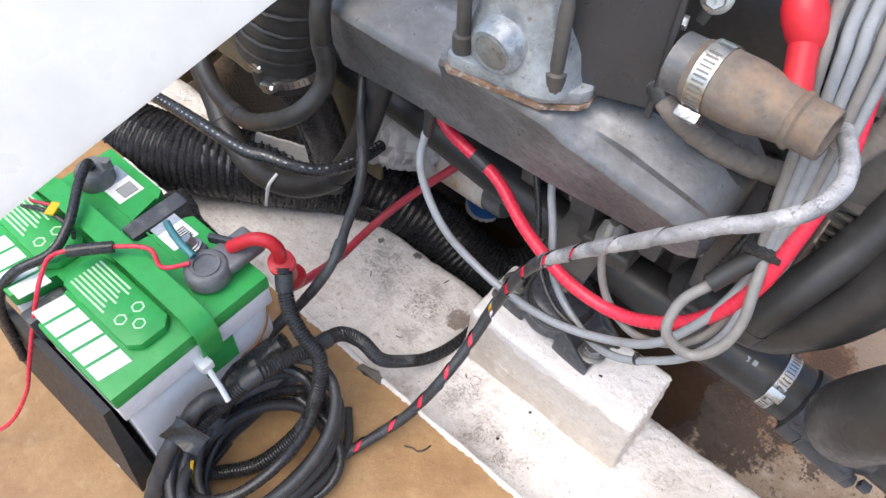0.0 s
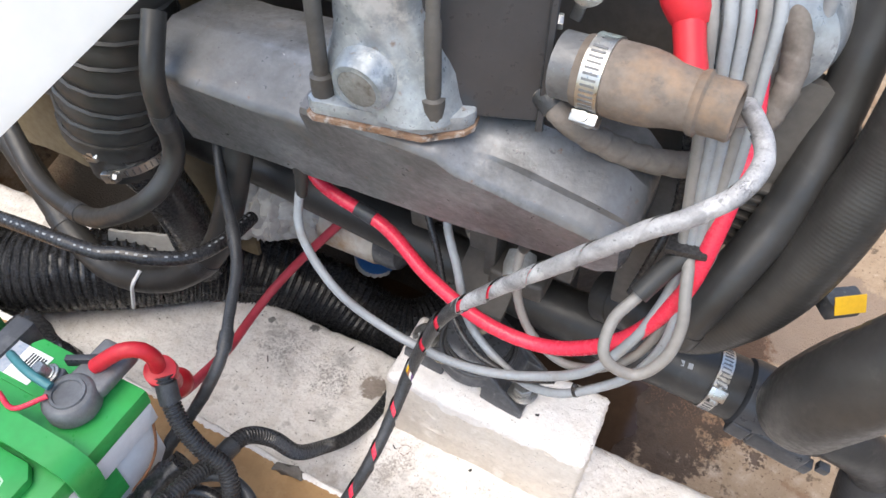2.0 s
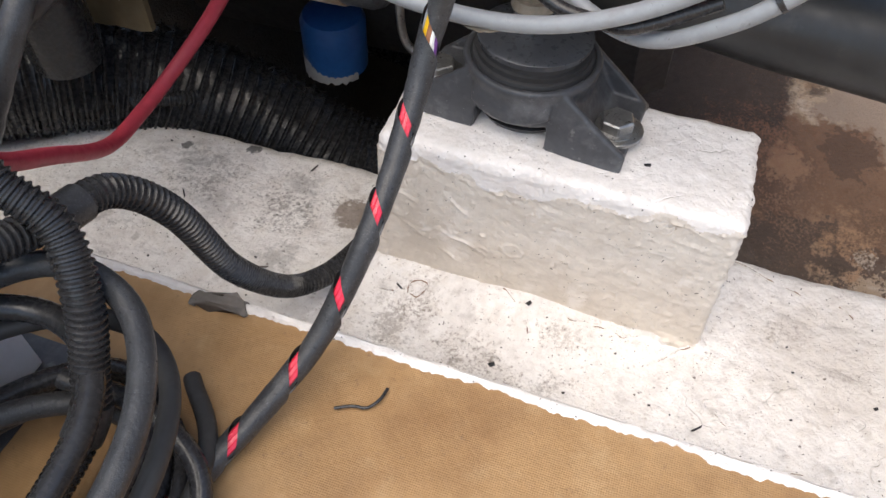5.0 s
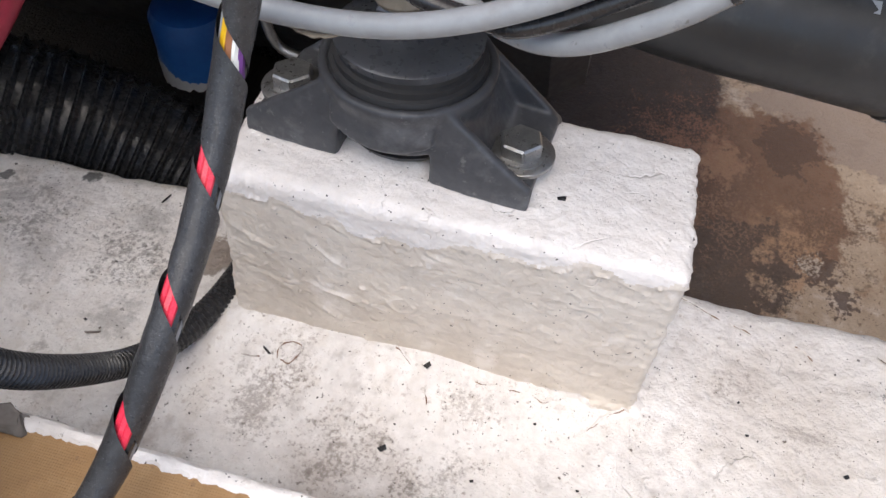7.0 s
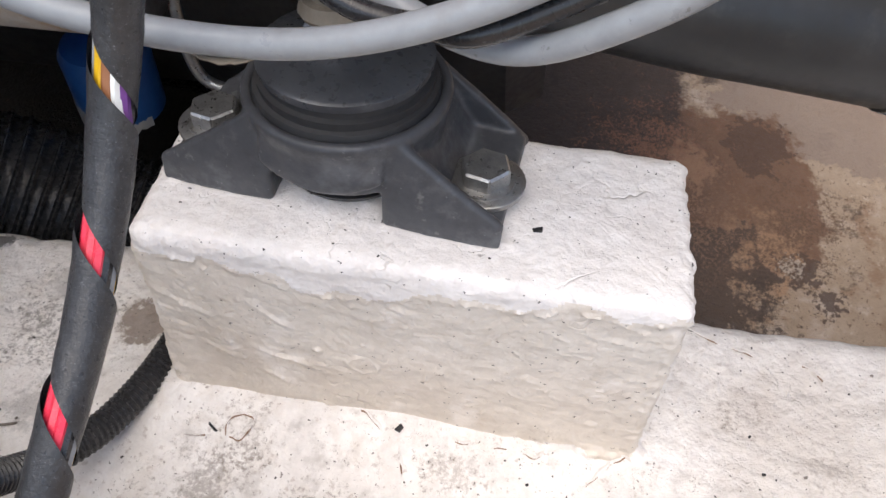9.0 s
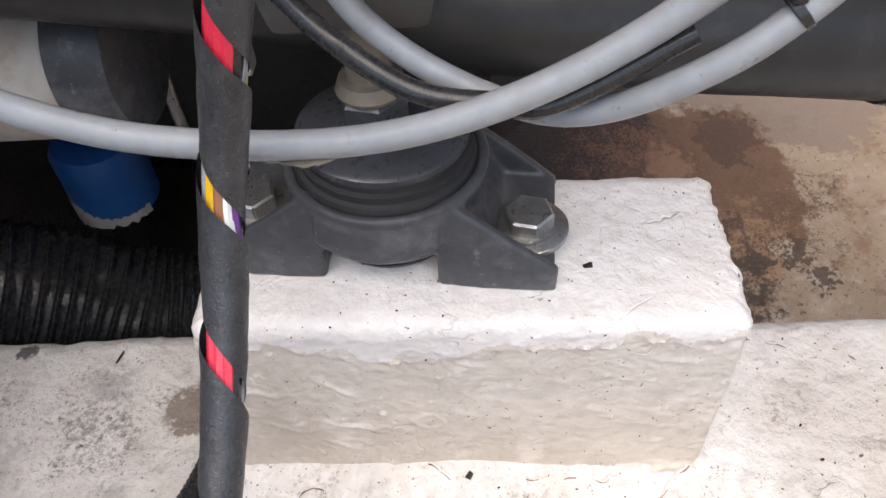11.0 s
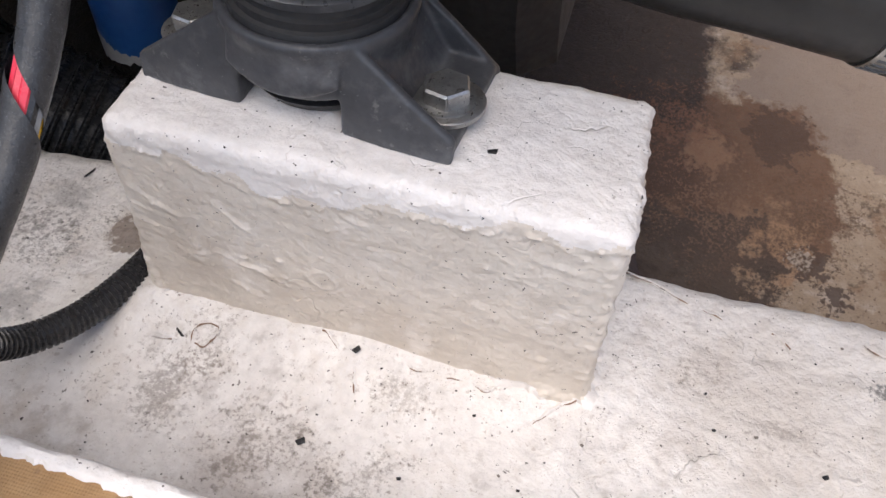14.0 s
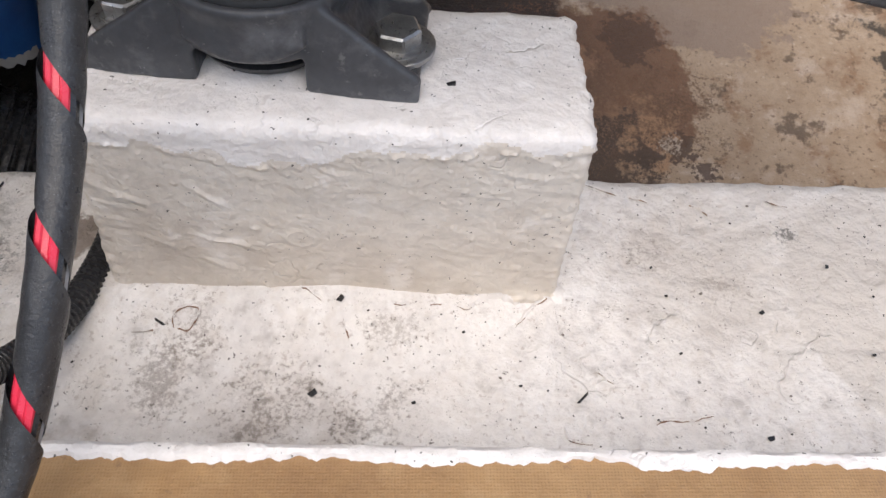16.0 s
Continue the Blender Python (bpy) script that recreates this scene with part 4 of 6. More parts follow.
def rest_of_engine():
    ob = thing("engine_block", "dark oily engine block in deep shade", "engine")
    part("block", box(-0.56, 0.04, 0.18, 0.62, 0.215, 0.50, 0.02, 3), DARK_METAL, ob)
    part("sump", loft([[(x, y, z) for x, y in ((-0.62, 0.27 + d), (-0.10, 0.27 + d), (-0.07, 0.30 + d), (-0.07, 0.62), (-0.62, 0.62))] for z, d in ((-0.04, 0.06), (0.02, 0.03), (0.24, 0.0))]), DARK_METAL, ob)
    part("rail", box(-0.50, 0.01, 0.135, 0.18, 0.275, 0.315, 0.004), DARK_METAL, ob)
    arm = prism([(-0.180, MZ + 0.112), (-0.124, MZ + 0.112), (-0.120, MZ + 0.128), (-0.184, MZ + 0.128)], 0.040, 0.2, 0.005)
    for v in arm.verts:
        v.co.z += max(0, v.co.y - 0.06) * 0.55
    part("mount_arm", arm, DARK_METAL, ob, "dark cast mounting arm")
    part("arm_web", prism([(-0.158, MZ + 0.128), (-0.146, MZ + 0.128), (-0.146, 0.36), (-0.158, 0.36)], 0.075, 0.18, 0.003), DARK_METAL, ob)
    part("lifting_eye", bm_join(turned([(0, 0.014), (0.5, 0.016), (1, 0.014)], (-0.118, 0.062, 0.306), (-0.122, 0.085, 0.318), 20)), PALE_CAST, ob, "pale corroded casting lug")
    part("lug", box(-0.150, -0.092, 0.068, 0.12, 0.272, 0.296, 0.005, 3), DARK_METAL, ob)
    for x, z, r in ((-0.172, 0.312, 0.011), (-0.115, 0.335, 0.010), (-0.035, 0.365, 0.010), (-0.002, 0.352, 0.0095), (-0.25, 0.33, 0.010)):
        bolt("bolt", (x, 0.10, z), r, 0.012, True, axis=(0.1, -1, 0.25), parent=ob)
    for x in (-0.24, -0.175, -0.09, -0.03):
        part("rib", prism([(x, 0.31), (x + 0.022, 0.31), (x + 0.028, 0.42), (x - 0.006, 0.42)], 0.075, 0.175, 0.004), DARK_METAL, ob)
    for i, x in enumerate((-0.27, -0.2, -0.135, -0.065, -0.005)):
        part("port", turned([(0, 0.016), (0.9, 0.0145), (1, 0.012)], (x, 0.10, 0.40), (x + 0.004, 0.085, 0.345), 20), DARK_METAL, ob)
    thing("cylinder_head", "dark grey cylinder head above the manifold", "cylinder head", bm=box(-0.52, -0.02, 0.12, 0.5, 0.50, 0.60, 0.02, 3), mat=DARK_METAL)


rest_of_engine()


def starter():
    ob = thing("starter_motor", "white-painted starter motor stained with rust, black end cap", "starter motor")
    a, b = (-0.51, 0.168, 0.170), (-0.290, 0.168, 0.170)
    part("body", turned([(0, 0.040), (0.02, 0.046), (0.84, 0.046), (0.85, 0.045)], a, b, 44), STARTER_PAINT, ob)
    part("end_cap", turned([(0.8501, 0.0445), (0.95, 0.0445), (0.98, 0.042), (1.0, 0.03)], a, b, 44), BLACK_PLASTIC, ob, "scuffed black end cap")
    part("band", turned([(0, 0.0468), (0.1, 0.0478), (0.9, 0.0478), (1, 0.0468)], (-0.43, 0.168, 0.166), (-0.415, 0.168, 0.166), 44), PALE_RAG, ob)
    # torn pale wrapping over the far end
    bm = bmesh.new()
    rows = []
    for i in range(52):
        x = -0.512 + 0.0022 * i
        row = []
        for k in range(40):
            a2 = radians(150 + k * 4.9)
            fold = abs(noise.noise(Vector((x * 42, k * 0.16, 1)))) + 0.6 * abs(noise.noise(Vector((x * 95, k * 0.34, 5))))
            rr = 0.0485 + (0.016 + 0.030 * max(0, 1 - i / 34)) * fold + 0.019 * max(0, 1 - i / 30) ** 0.7
            drop = 0.012 * noise.noise(Vector((x * 40, 2, k * 0.05))) if k in (0, 39) else 0
            row.append(bm.verts.new((x + 0.006 * noise.noise(Vector((k * 0.35, i // 51, 3))), 0.168 + rr * math.cos(a2), 0.166 - rr * math.sin(a2) - drop)))
        rows.append(row)
    for r0, r1 in zip(rows, rows[1:]):
        for k in range(39):
            bm.faces.new((r0[k], r0[k + 1], r1[k + 1], r1[k]))
    part("wrapping", bm, PALE_RAG, ob, "torn pale plastic wrapping")


starter()


def alternator():
    ob = thing("alternator", "blue-grey round engine casing with a pulley", "alternator")
    part("casing", turned([(0, 0.03), (0.1, 0.048), (0.6, 0.052), (0.9, 0.044), (1, 0.02)], (0.022, 0.25, 0.555), (0.020, 0.135, 0.567), 40), RISER_PAINT, ob)
    part("pulley", turned([(0, 0.056), (0.25, 0.058), (0.35, 0.050), (0.65, 0.050), (0.75, 0.058), (1, 0.056)], (0.050, 0.165, 0.478), (0.056, 0.135, 0.485), 44), DARK_METAL, ob)
    for i in range(7):
        part("fin", box(0.045, 0.085, 0.118, 0.15, 0.385 + 0.011 * i, 0.389 + 0.011 * i, 0.001), DARK_METAL, ob)
    cap = thing("terminal_boot", "bright red rubber terminal boot", "boot")
    part("cap", turned([(0, 0.006), (0.10, 0.0110), (0.3, 0.0145), (0.55, 0.0152), (0.8, 0.0138), (1, 0.0105)], (-0.050, 0.068, 0.645), (-0.026, 0.058, 0.612), 24), RED_RUBBER, cap)
    part("sleeve", turned([(0, 0.0105), (0.6, 0.010), (0.95, 0.0112), (1, 0.0112)], (-0.034, 0.062, 0.625), (-0.016, 0.036, 0.588), 20), RED_RUBBER, cap)
    neck = thing("coolant_neck", "dark grey pipe stub with a corroded collar", "pipe")
    part("stub", turned([(0, 0.021), (1, 0.021)], (-0.12, 0.125, 0.645), (-0.058, 0.098, 0.638), 28), ENGINE_PAINT, neck)
    part("collar", turned([(0, 0.0225), (0.5, 0.0235), (1, 0.0225)], (-0.062, 0.0995, 0.638), (-0.052, 0.095, 0.637), 28), PALE_CAST, neck)
    lever = thing("throttle_bracket", "pale steel throttle bracket with a bolt", "bracket")
    part("arm", box(-0.004, 0.004, -0.002, 0.002, -0.045, 0.045, 0.0015, 2, Matrix.Translation((-0.090, 0.055, 0.640)) @ Matrix.Rotation(radians(14), 4, "Y")), ZINC, lever)
    bolt("bolt", (-0.094, 0.052, 0.622), 0.0075, 0.008, True, axis=(0.2, -1, 0.4), parent=lever)


alternator()
wrapped = thing("wrapped_loom", "dusty cloth-wrapped wiring loom behind the hose", "wiring loom")
WRAPPED = even(spline([(-0.15, 0.055, 0.56), (-0.105, 0.032, 0.548), (-0.085, 0.028, 0.536), (-0.059, 0.046, 0.511), (-0.022, 0.066, 0.494), (0.014, 0.088, 0.492), (0.033, 0.109, 0.512), (0.042, 0.125, 0.545), (0.034, 0.141, 0.581), (0.010, 0.170, 0.601), (-0.027, 0.186, 0.609)], 16), 0.0016)
part("body", sweep(WRAPPED, lambda k, a: 0.0094 + 0.0011 * ((k * 0.0016 / 0.019 + a / (2 * math.pi)) % 1.0) + 0.0005 * noise.noise(WRAPPED[k] * 140 + Vector((math.cos(a), math.sin(a), 0))), 28), LOOM_WRAP, wrapped)
for k in (0.12, 0.5):
    i = int(k * len(WRAPPED))
    part("tape_band", sweep(WRAPPED[i:i + 10], 0.0110, 20), TAPE, wrapped, "band of black tape")
cable("clear_tube", [(0.055, 0.20, 0.42), (0.052, 0.17, 0.50), (0.049, 0.155, 0.56), (0.047, 0.15, 0.62), (0.045, 0.15, 0.70)], 0.0055, GREY_PVC, "slim grey plastic tube standing upright", "tube")
cable("ribbed_wire", [(-0.015, 0.075, 0.56), (-0.008, 0.085, 0.50), (0.0, 0.08, 0.44), (-0.005, 0.06, 0.40), (-0.012, 0.05, 0.36)], 0.0038, CONDUIT, "thin printed black hose beside the manifold", "hose")

# ---- hoses ----
def hose(name, pts, r, label, rib=0.0, sides=22, mat=None, cuffs=(True, True)):
    """A thick hose with a body and plain end cuffs; r: a number or a function of the place."""
    ob = thing(name, label, "hose")
    size = r if callable(r) else (lambda c: r)
    step = rib / 4 if rib else size(Vector(pts[0])) * 0.4
    line = even(spline(pts, 16), step)
    prof = (1.0, 1.0, 0.996, 0.996) if rib else (1.0,)
    part("body", sweep(line, lambda k, a: size(line[k]) * prof[k % len(prof)] * (1 + 0.006 * noise.noise(line[k] * 30 + Vector((math.cos(a), math.sin(a), 0)))), sides), mat or HOSE_RUBBER, ob)
    n = max(3, int(0.02 / step))
    if cuffs[0]:
        part("cuff", sweep(line[:n], size(line[0]) * 1.05, sides), mat or HOSE_RUBBER, ob)
    if cuffs[1]:
        part("cuff", sweep(line[-n:], size(line[-1]) * 1.05, sides), mat or HOSE_RUBBER, ob)
    return ob


hose("coolant_hose", [(-0.9, 0.12, 0.285), (-0.5, 0.115, 0.272), (-0.25, 0.112, 0.244), (-0.12, 0.118, 0.214), (-0.03, 0.126, 0.198), (0.04, 0.129, 0.189), (0.08, 0.131, 0.183), (0.118, 0.133, 0.177)], lambda c: 0.0265 + 0.007 * min(1, max(0, (c.x + 0.14) / 0.14)), "long black rubber coolant hose under the manifold")
for k in (0, 1):
    part("print_mark", box(-0.0025, 0.0025, -0.003, 0.003, -0.0003, 0.0003, 0, 1, Matrix.Translation((0.055 + 0.009 * k, 0.1105, 0.2140)) @ Matrix.Rotation(radians(37), 4, "X")), GREY_PVC, bpy.data.objects["coolant_hose"])
tie_at, tie_way = Vector((-0.0265, -0.0121, 0.2803)), Vector((0.037, 0.0047, 0.031)).normalized()
tie = thing("cable_tie", "thin black cable tie on the grey cables", "cable tie")
part("band", turned([(0, 0.0052), (0.1, 0.0060), (0.9, 0.0060), (1, 0.0052)], tie_at - tie_way * 0.0014, tie_at + tie_way * 0.0014, 20), CONDUIT, tie)
part("head", box(-0.002, 0.002, -0.002, 0.002, -0.003, 0.006, 0.0006, 1, Matrix.Translation(tie_at + Vector((-0.002, -0.003, 0.007)))), CONDUIT, tie)
strap = thing("hose_strap", "worn grey strap and clip round the black hose", "strap")
part("band", turned([(0, 0.0276), (0.05, 0.0290), (0.95, 0.0290), (1, 0.0276)], (-0.219, 0.1130, 0.2317), (-0.209, 0.1132, 0.2303), 32), HOSE_RUBBER, strap)
part("clip", box(-0.221, -0.206, 0.086, 0.098, 0.203, 0.214, 0.002), PALE_RAG, strap)
hose("cooling_hose", [(0.035, 0.05, 0.33), (0.045, 0.06, 0.36), (0.058, 0.078, 0.396), (0.073, 0.107, 0.431), (0.083, 0.133, 0.471), (0.085, 0.158, 0.510), (0.084, 0.173, 0.553), (0.083, 0.187, 0.594), (0.08, 0.2, 0.68)], 0.0185, "smooth thick black rubber cooling hose")
hose("ribbed_hose", [(-0.04, 0.125, 0.255), (0.041, 0.096, 0.290), (0.078, 0.091, 0.336), (0.101, 0.096, 0.383), (0.114, 0.106, 0.430), (0.121, 0.118, 0.472), (0.127, 0.13, 0.512), (0.13, 0.15, 0.6)], 0.0265, "thick black cloth-ribbed rubber hose", rib=0.0036, sides=32)
hose("exhaust_hose", [(0.25, 0.20, 0.25), (0.205, 0.145, 0.262), (0.172, 0.095, 0.268), (0.157, 0.055, 0.290), (0.157, 0.032, 0.340), (0.180, 0.026, 0.408), (0.222, 0.04, 0.482), (0.28, 0.06, 0.56), (0.34, 0.08, 0.64)], 0.038, "large black rubber exhaust elbow hose", sides=36)
drain = thing("drain_hose", "short black rubber hose with a flared lip over the hull", "hose")
part("body", tube([(0.20, 0.145, 0.152), (0.245, 0.150, 0.138), (0.282, 0.162, 0.105), (0.294, 0.170, 0.07)], 0.028, 28), HOSE_RUBBER, drain)
part("lip", turned([(0, 0.027), (0.1, 0.034), (0.6, 0.042), (0.92, 0.046), (1, 0.046), (1, 0.042), (0.4, 0.03), (0.4, 0.001)], (0.290, 0.168, 0.09), (0.327, 0.175, -0.01), 40), RUBBER, drain, "flared black lip")


def raw_pump():
    ob = thing("water_pump", "black plastic water pump body with moulded tabs", "pump")
    a, b = Vector((0.104, 0.1325, 0.179)), Vector((0.215, 0.142, 0.155))
    part("body", turned([(0, 0.031), (0.12, 0.031), (0.15, 0.0375), (0.2, 0.039), (0.75, 0.039), (0.85, 0.036), (1, 0.030)], a, b, 40), SATIN_BLACK, ob)
    m = Matrix.Rotation(radians(12), 4, "Y")
    for name, x0, x1, y0, y1, z0, z1 in (("tab", -0.011, 0.011, -0.012, 0.016, -0.010, 0.012), ("tab", 0.012, 0.017, -0.009, 0.016, -0.008, 0.010)):
        part(name, box(x0, x1, y0, y1, z0, z1, 0.003, 3, Matrix.Translation((0.131, 0.106, 0.158)) @ m), SATIN_BLACK, ob)
    part("sump", box(-0.030, 0.034, -0.016, 0.03, -0.018, 0.014, 0.009, 4, Matrix.Translation((0.172, 0.112, 0.150)) @ m), SATIN_BLACK, ob)
    part("clip", box(-0.014, 0.012, -0.005, 0.008, -0.008, 0.008, 0.002, 2, Matrix.Translation((0.200, 0.103, 0.137)) @ m), SATIN_BLACK, ob)
    part("clip", box(-0.006, 0.006, -0.006, 0.004, -0.005, 0.005, 0.0015, 2, Matrix.Translation((0.222, 0.106, 0.142)) @ m), SATIN_BLACK, ob)
    hose_clamp((0.092, 0.1318, 0.1815), (1, 0.06, -0.17), 0.0338, 0.0145, (-0.05, -0.8, 0.5))
    tag = thing("warning_tag", "yellow tag on a black connector", "tag")
    part("connector", box(-0.016, 0.016, -0.010, 0.010, -0.010, 0.010, 0.003, 2, Matrix.Translation((0.150, 0.118, 0.365)) @ Matrix.Rotation(radians(35), 4, "Z")), BLACK_PLASTIC, tag)
    part("label", box(-0.014, 0.014, -0.014, -0.0125, -0.008, 0.008, 0.0004, 1, Matrix.Translation((0.148, 0.114, 0.372)) @ Matrix.Rotation(radians(35), 4, "Z") @ Matrix.Rotation(radians(-35), 4, "X")), YELLOW, tag, "yellow printed label")


raw_pump()

# ---- ducts at the left ----
def duct(name, pts, r, pitch, depth, mat, label, sides=36, crumple=0.0):
    """A duct sleeve carried on a wire helix."""
    ob = thing(name, label, "duct")
    line = even(spline(pts, 16), pitch / 4)
    prof = (1.0, 1 - depth * 0.6, 1 - depth, 1 - depth * 0.6)
    part("sleeve", sweep(line, lambda k, a: r * prof[k % 4] * (1 + 0.006 * math.sin(3 * a + k * 0.35) - crumple * abs(noise.noise(Vector((math.cos(a) * 2.6, math.sin(a) * 2.6, k * 0.06))))), sides), mat, ob)
    fr = frames(line)
    helix = []
    for k, (c, u, v) in enumerate(fr[:-1]):
        for s in range(4):
            a = (k + s / 4) * math.pi / 2
            helix.append(c.lerp(fr[k + 1][0], s / 4) + (u * math.cos(a) + v * math.sin(a)) * r * 0.995)
    part("wire_helix", sweep(helix, pitch * 0.11, 5), mat, ob)
    return ob


duct("bilge_duct", [(-0.95, -0.10, 0.075), (-0.80, -0.055, 0.070), (-0.68, 0.015, 0.062), (-0.57, 0.115, 0.030), (-0.49, 0.155, -0.012), (-0.43, 0.175, -0.052), (-0.37, 0.185, -0.088), (-0.31, 0.205, -0.100), (-0.262, 0.27, -0.092), (-0.272, 0.35, -0.065), (-0.35, 0.40, -0.045), (-0.48, 0.41, -0.035), (-0.62, 0.42, -0.02), (-0.9, 0.45, 0.0)], 0.058, 0.011, 0.05, DUCT, "shiny black wire-ribbed ventilation duct lying behind the ledge", 60, 0.10)
duct("upright_duct", [(-0.575, 0.035, 0.345), (-0.560, 0.037, 0.40), (-0.540, 0.04, 0.46), (-0.51, 0.06, 0.60)], 0.058, 0.026, 0.05, HOSE_RUBBER, "dusty black bellows duct standing on an elbow")
elbow = thing("exhaust_elbow", "dusty black rubber elbow under the bellows duct", "elbow")
part("body", sweep(even(spline([(-0.566, 0.035, 0.352), (-0.560, 0.037, 0.312), (-0.554, 0.045, 0.255), (-0.549, 0.055, 0.20), (-0.553, 0.064, 0.14), (-0.56, 0.07, 0.08)]), 0.006), lambda k, a: 0.030 + 0.0155 * max(0, min(1, 1.25 - k * 0.085)), 36), CONDUIT, elbow)
part("cuff", sweep(even([Vector((-0.569, 0.034, 0.300)), Vector((-0.572, 0.033, 0.362))], 0.008), 0.0465, 36), HOSE_RUBBER, elbow)
hose_clamp((-0.570, 0.034, 0.345), (-0.16, -0.08, 1), 0.0468, 0.011, (0.10, -1, 0))
hose_clamp((-0.565, 0.036, 0.316), (-0.16, -0.08, 1), 0.0468, 0.011, (0.22, -1, 0))
banded("return_hose", [(-0.85, 0.05, 0.33), (-0.74, 0.01, 0.22), (-0.66, -0.02, 0.165), (-0.59, -0.03, 0.15), (-0.51, -0.02, 0.175), (-0.46, 0.005, 0.22), (-0.44, 0.03, 0.28), (-0.43, 0.06, 0.36)], 0.0165, HOSE_RUBBER, "thick black hose curving below the bellows duct", "hose", (0.35, 0.75), 20)
thing("cable_tie", "white nylon cable tie hanging from the black hose", "cable tie", bm=tube([(-0.549, -0.030, 0.178), (-0.550, -0.046, 0.168), (-0.553, -0.050, 0.150), (-0.556, -0.054, 0.128)], 0.0024, 8), mat=TIE)
pool = bmesh.new()
edge = []
for k in range(90):
    f = k / 89
    edge.append((0.035 + 0.03 * noise.fractal(Vector((f * 5, 1, 0)), 1.0, 2.0, 5), 0.12 + 0.30 * f))
sheet = [pool.verts.new((x, y, -0.1925)) for x, y in edge]
back = [pool.verts.new((-0.75, y, -0.1925)) for x, y in edge]
for k in range(89):
    pool.faces.new((back[k], sheet[k], sheet[k + 1], back[k + 1]))
thing("water", "thin dark pool of oily water in the bilge", "water", kind="structure", bm=pool, mat=WATER)
panel = thing("hull_panel", "olive-brown fibreglass panel with a torn white lower edge behind the duct", "panel")
bm = bmesh.new()
rows = []
for i in range(40):
    x = -0.98 + 0.0125 * i
    hem = 0.140 - 0.045 * max(0, min(1, (x + 0.67) / 0.06)) + 0.006 * noise.noise(Vector((x * 30, 0, 4)))
    rows.append([(x, 0.105, hem), (x, 0.120, 0.52), (x, 0.126, 0.52), (x, 0.111, hem)])
part("sheet", loft(rows), PANEL_BROWN, panel)
rows = []
for i in range(30):
    f = i / 29
    x = -0.675 + 0.125 * f
    top = 0.126 + 0.004 * f + 0.004 * noise.noise(Vector((x * 60, 1, 2)))
    low = top - 0.004 - 0.05 * math.sin(math.pi * min(1, f * 1.1 + 0.05)) ** 0.6
    y = 0.030 + 0.045 * f
    rows.append([(x, y - 0.010, low), (x, y, top), (x, y + 0.004, top), (x, y - 0.006, low)])
part("torn_edge", loft(rows), PALE_RAG, panel, "torn white fibreglass edge")
filt = thing("oil_filter", "blue canister with a torn white label in the bilge", "filter")
part("canister", turned([(0, 0.029), (0.05, 0.0325), (0.85, 0.0325), (0.95, 0.029), (1, 0.02)], (-0.397, 0.245, -0.006), (-0.392, 0.24, 0.06), 32), BLUE, filt)
lab = bmesh.new()
rows = []
for k in range(22):
    a = radians(200 + k * 6.5)
    rows.append([lab.verts.new((-0.397 + 0.0331 * math.cos(a), 0.245 + 0.0331 * math.sin(a), z)) for z in (-0.009 + 0.007 * noise.noise(Vector((k * 0.9, 0, 0))), 0.012 + 0.006 * noise.noise(Vector((k * 0.6, 4, 0))))])
for r0, r1 in zip(rows, rows[1:]):
    lab.faces.new((r0[0], r0[1], r1[1], r1[0]))
part("label", lab, PALE_RAG, filt, "torn white paper label")

pipe = thing("steel_pipe", "thin bent steel pipe with a dark fitting", "pipe")
part("tube", tube([(-0.305, 0.21, 0.16), (-0.302, 0.2, 0.103), (-0.299, 0.2, 0.072), (-0.288, 0.2, 0.060), (-0.266, 0.2, 0.058), (-0.25, 0.2, 0.060)], 0.0040, 12), ZINC, pipe)
part("fitting", turned([(0, 0.007), (0.3, 0.007), (0.32, 0.013), (0.9, 0.013), (1, 0.010)], (-0.264, 0.2, 0.058), (-0.222, 0.2, 0.063), 6), DARK_METAL, pipe, "dark hexagonal fitting")

# ---- cables ----
RED = [(-0.375, 0.0844, 0.3696), (-0.332, 0.0566, 0.3437), (-0.253, 0.0456, 0.3287), (-0.192, 0.022, 0.3111), (-0.125, 0.0066, 0.298), (-0.0605, 0.0073, 0.3008), (-0.0058, 0.0082, 0.3469), (0.0253, 0.0195, 0.4068), (0.0331, 0.0369, 0.4617), (0.0315, 0.0703, 0.5316), (0.010, 0.120, 0.600)]
cable("battery_cable", RED, 0.0069, RED_PVC, "thick bright red battery cable sagging under the manifold", sides=18)
thing("cable_tape", "band of black tape round the red cable", "tape", bm=tube([p for p in spline(RED, 12) if -0.292 < p.x < -0.264], 0.0080, 16), mat=TAPE)
GREYS = "grey control cables"
cable("grey_cable", [(-0.333, 0.0302, 0.3766), (-0.322, 0.0021, 0.3308), (-0.2756, -0.0177, 0.2913), (-0.2265, -0.0151, 0.2563), (-0.1678, -0.0156, 0.2465), (-0.1162, -0.0143, 0.2518), (-0.0638, -0.0106, 0.2749), (-0.0215, -0.0112, 0.3156), (0.003, 0.003, 0.3565), (0.0158, 0.0198, 0.398), (0.020, 0.040, 0.437)], 0.0046, GREY_PVC, "long grey cable looping in front of the engine mount", group=GREYS)
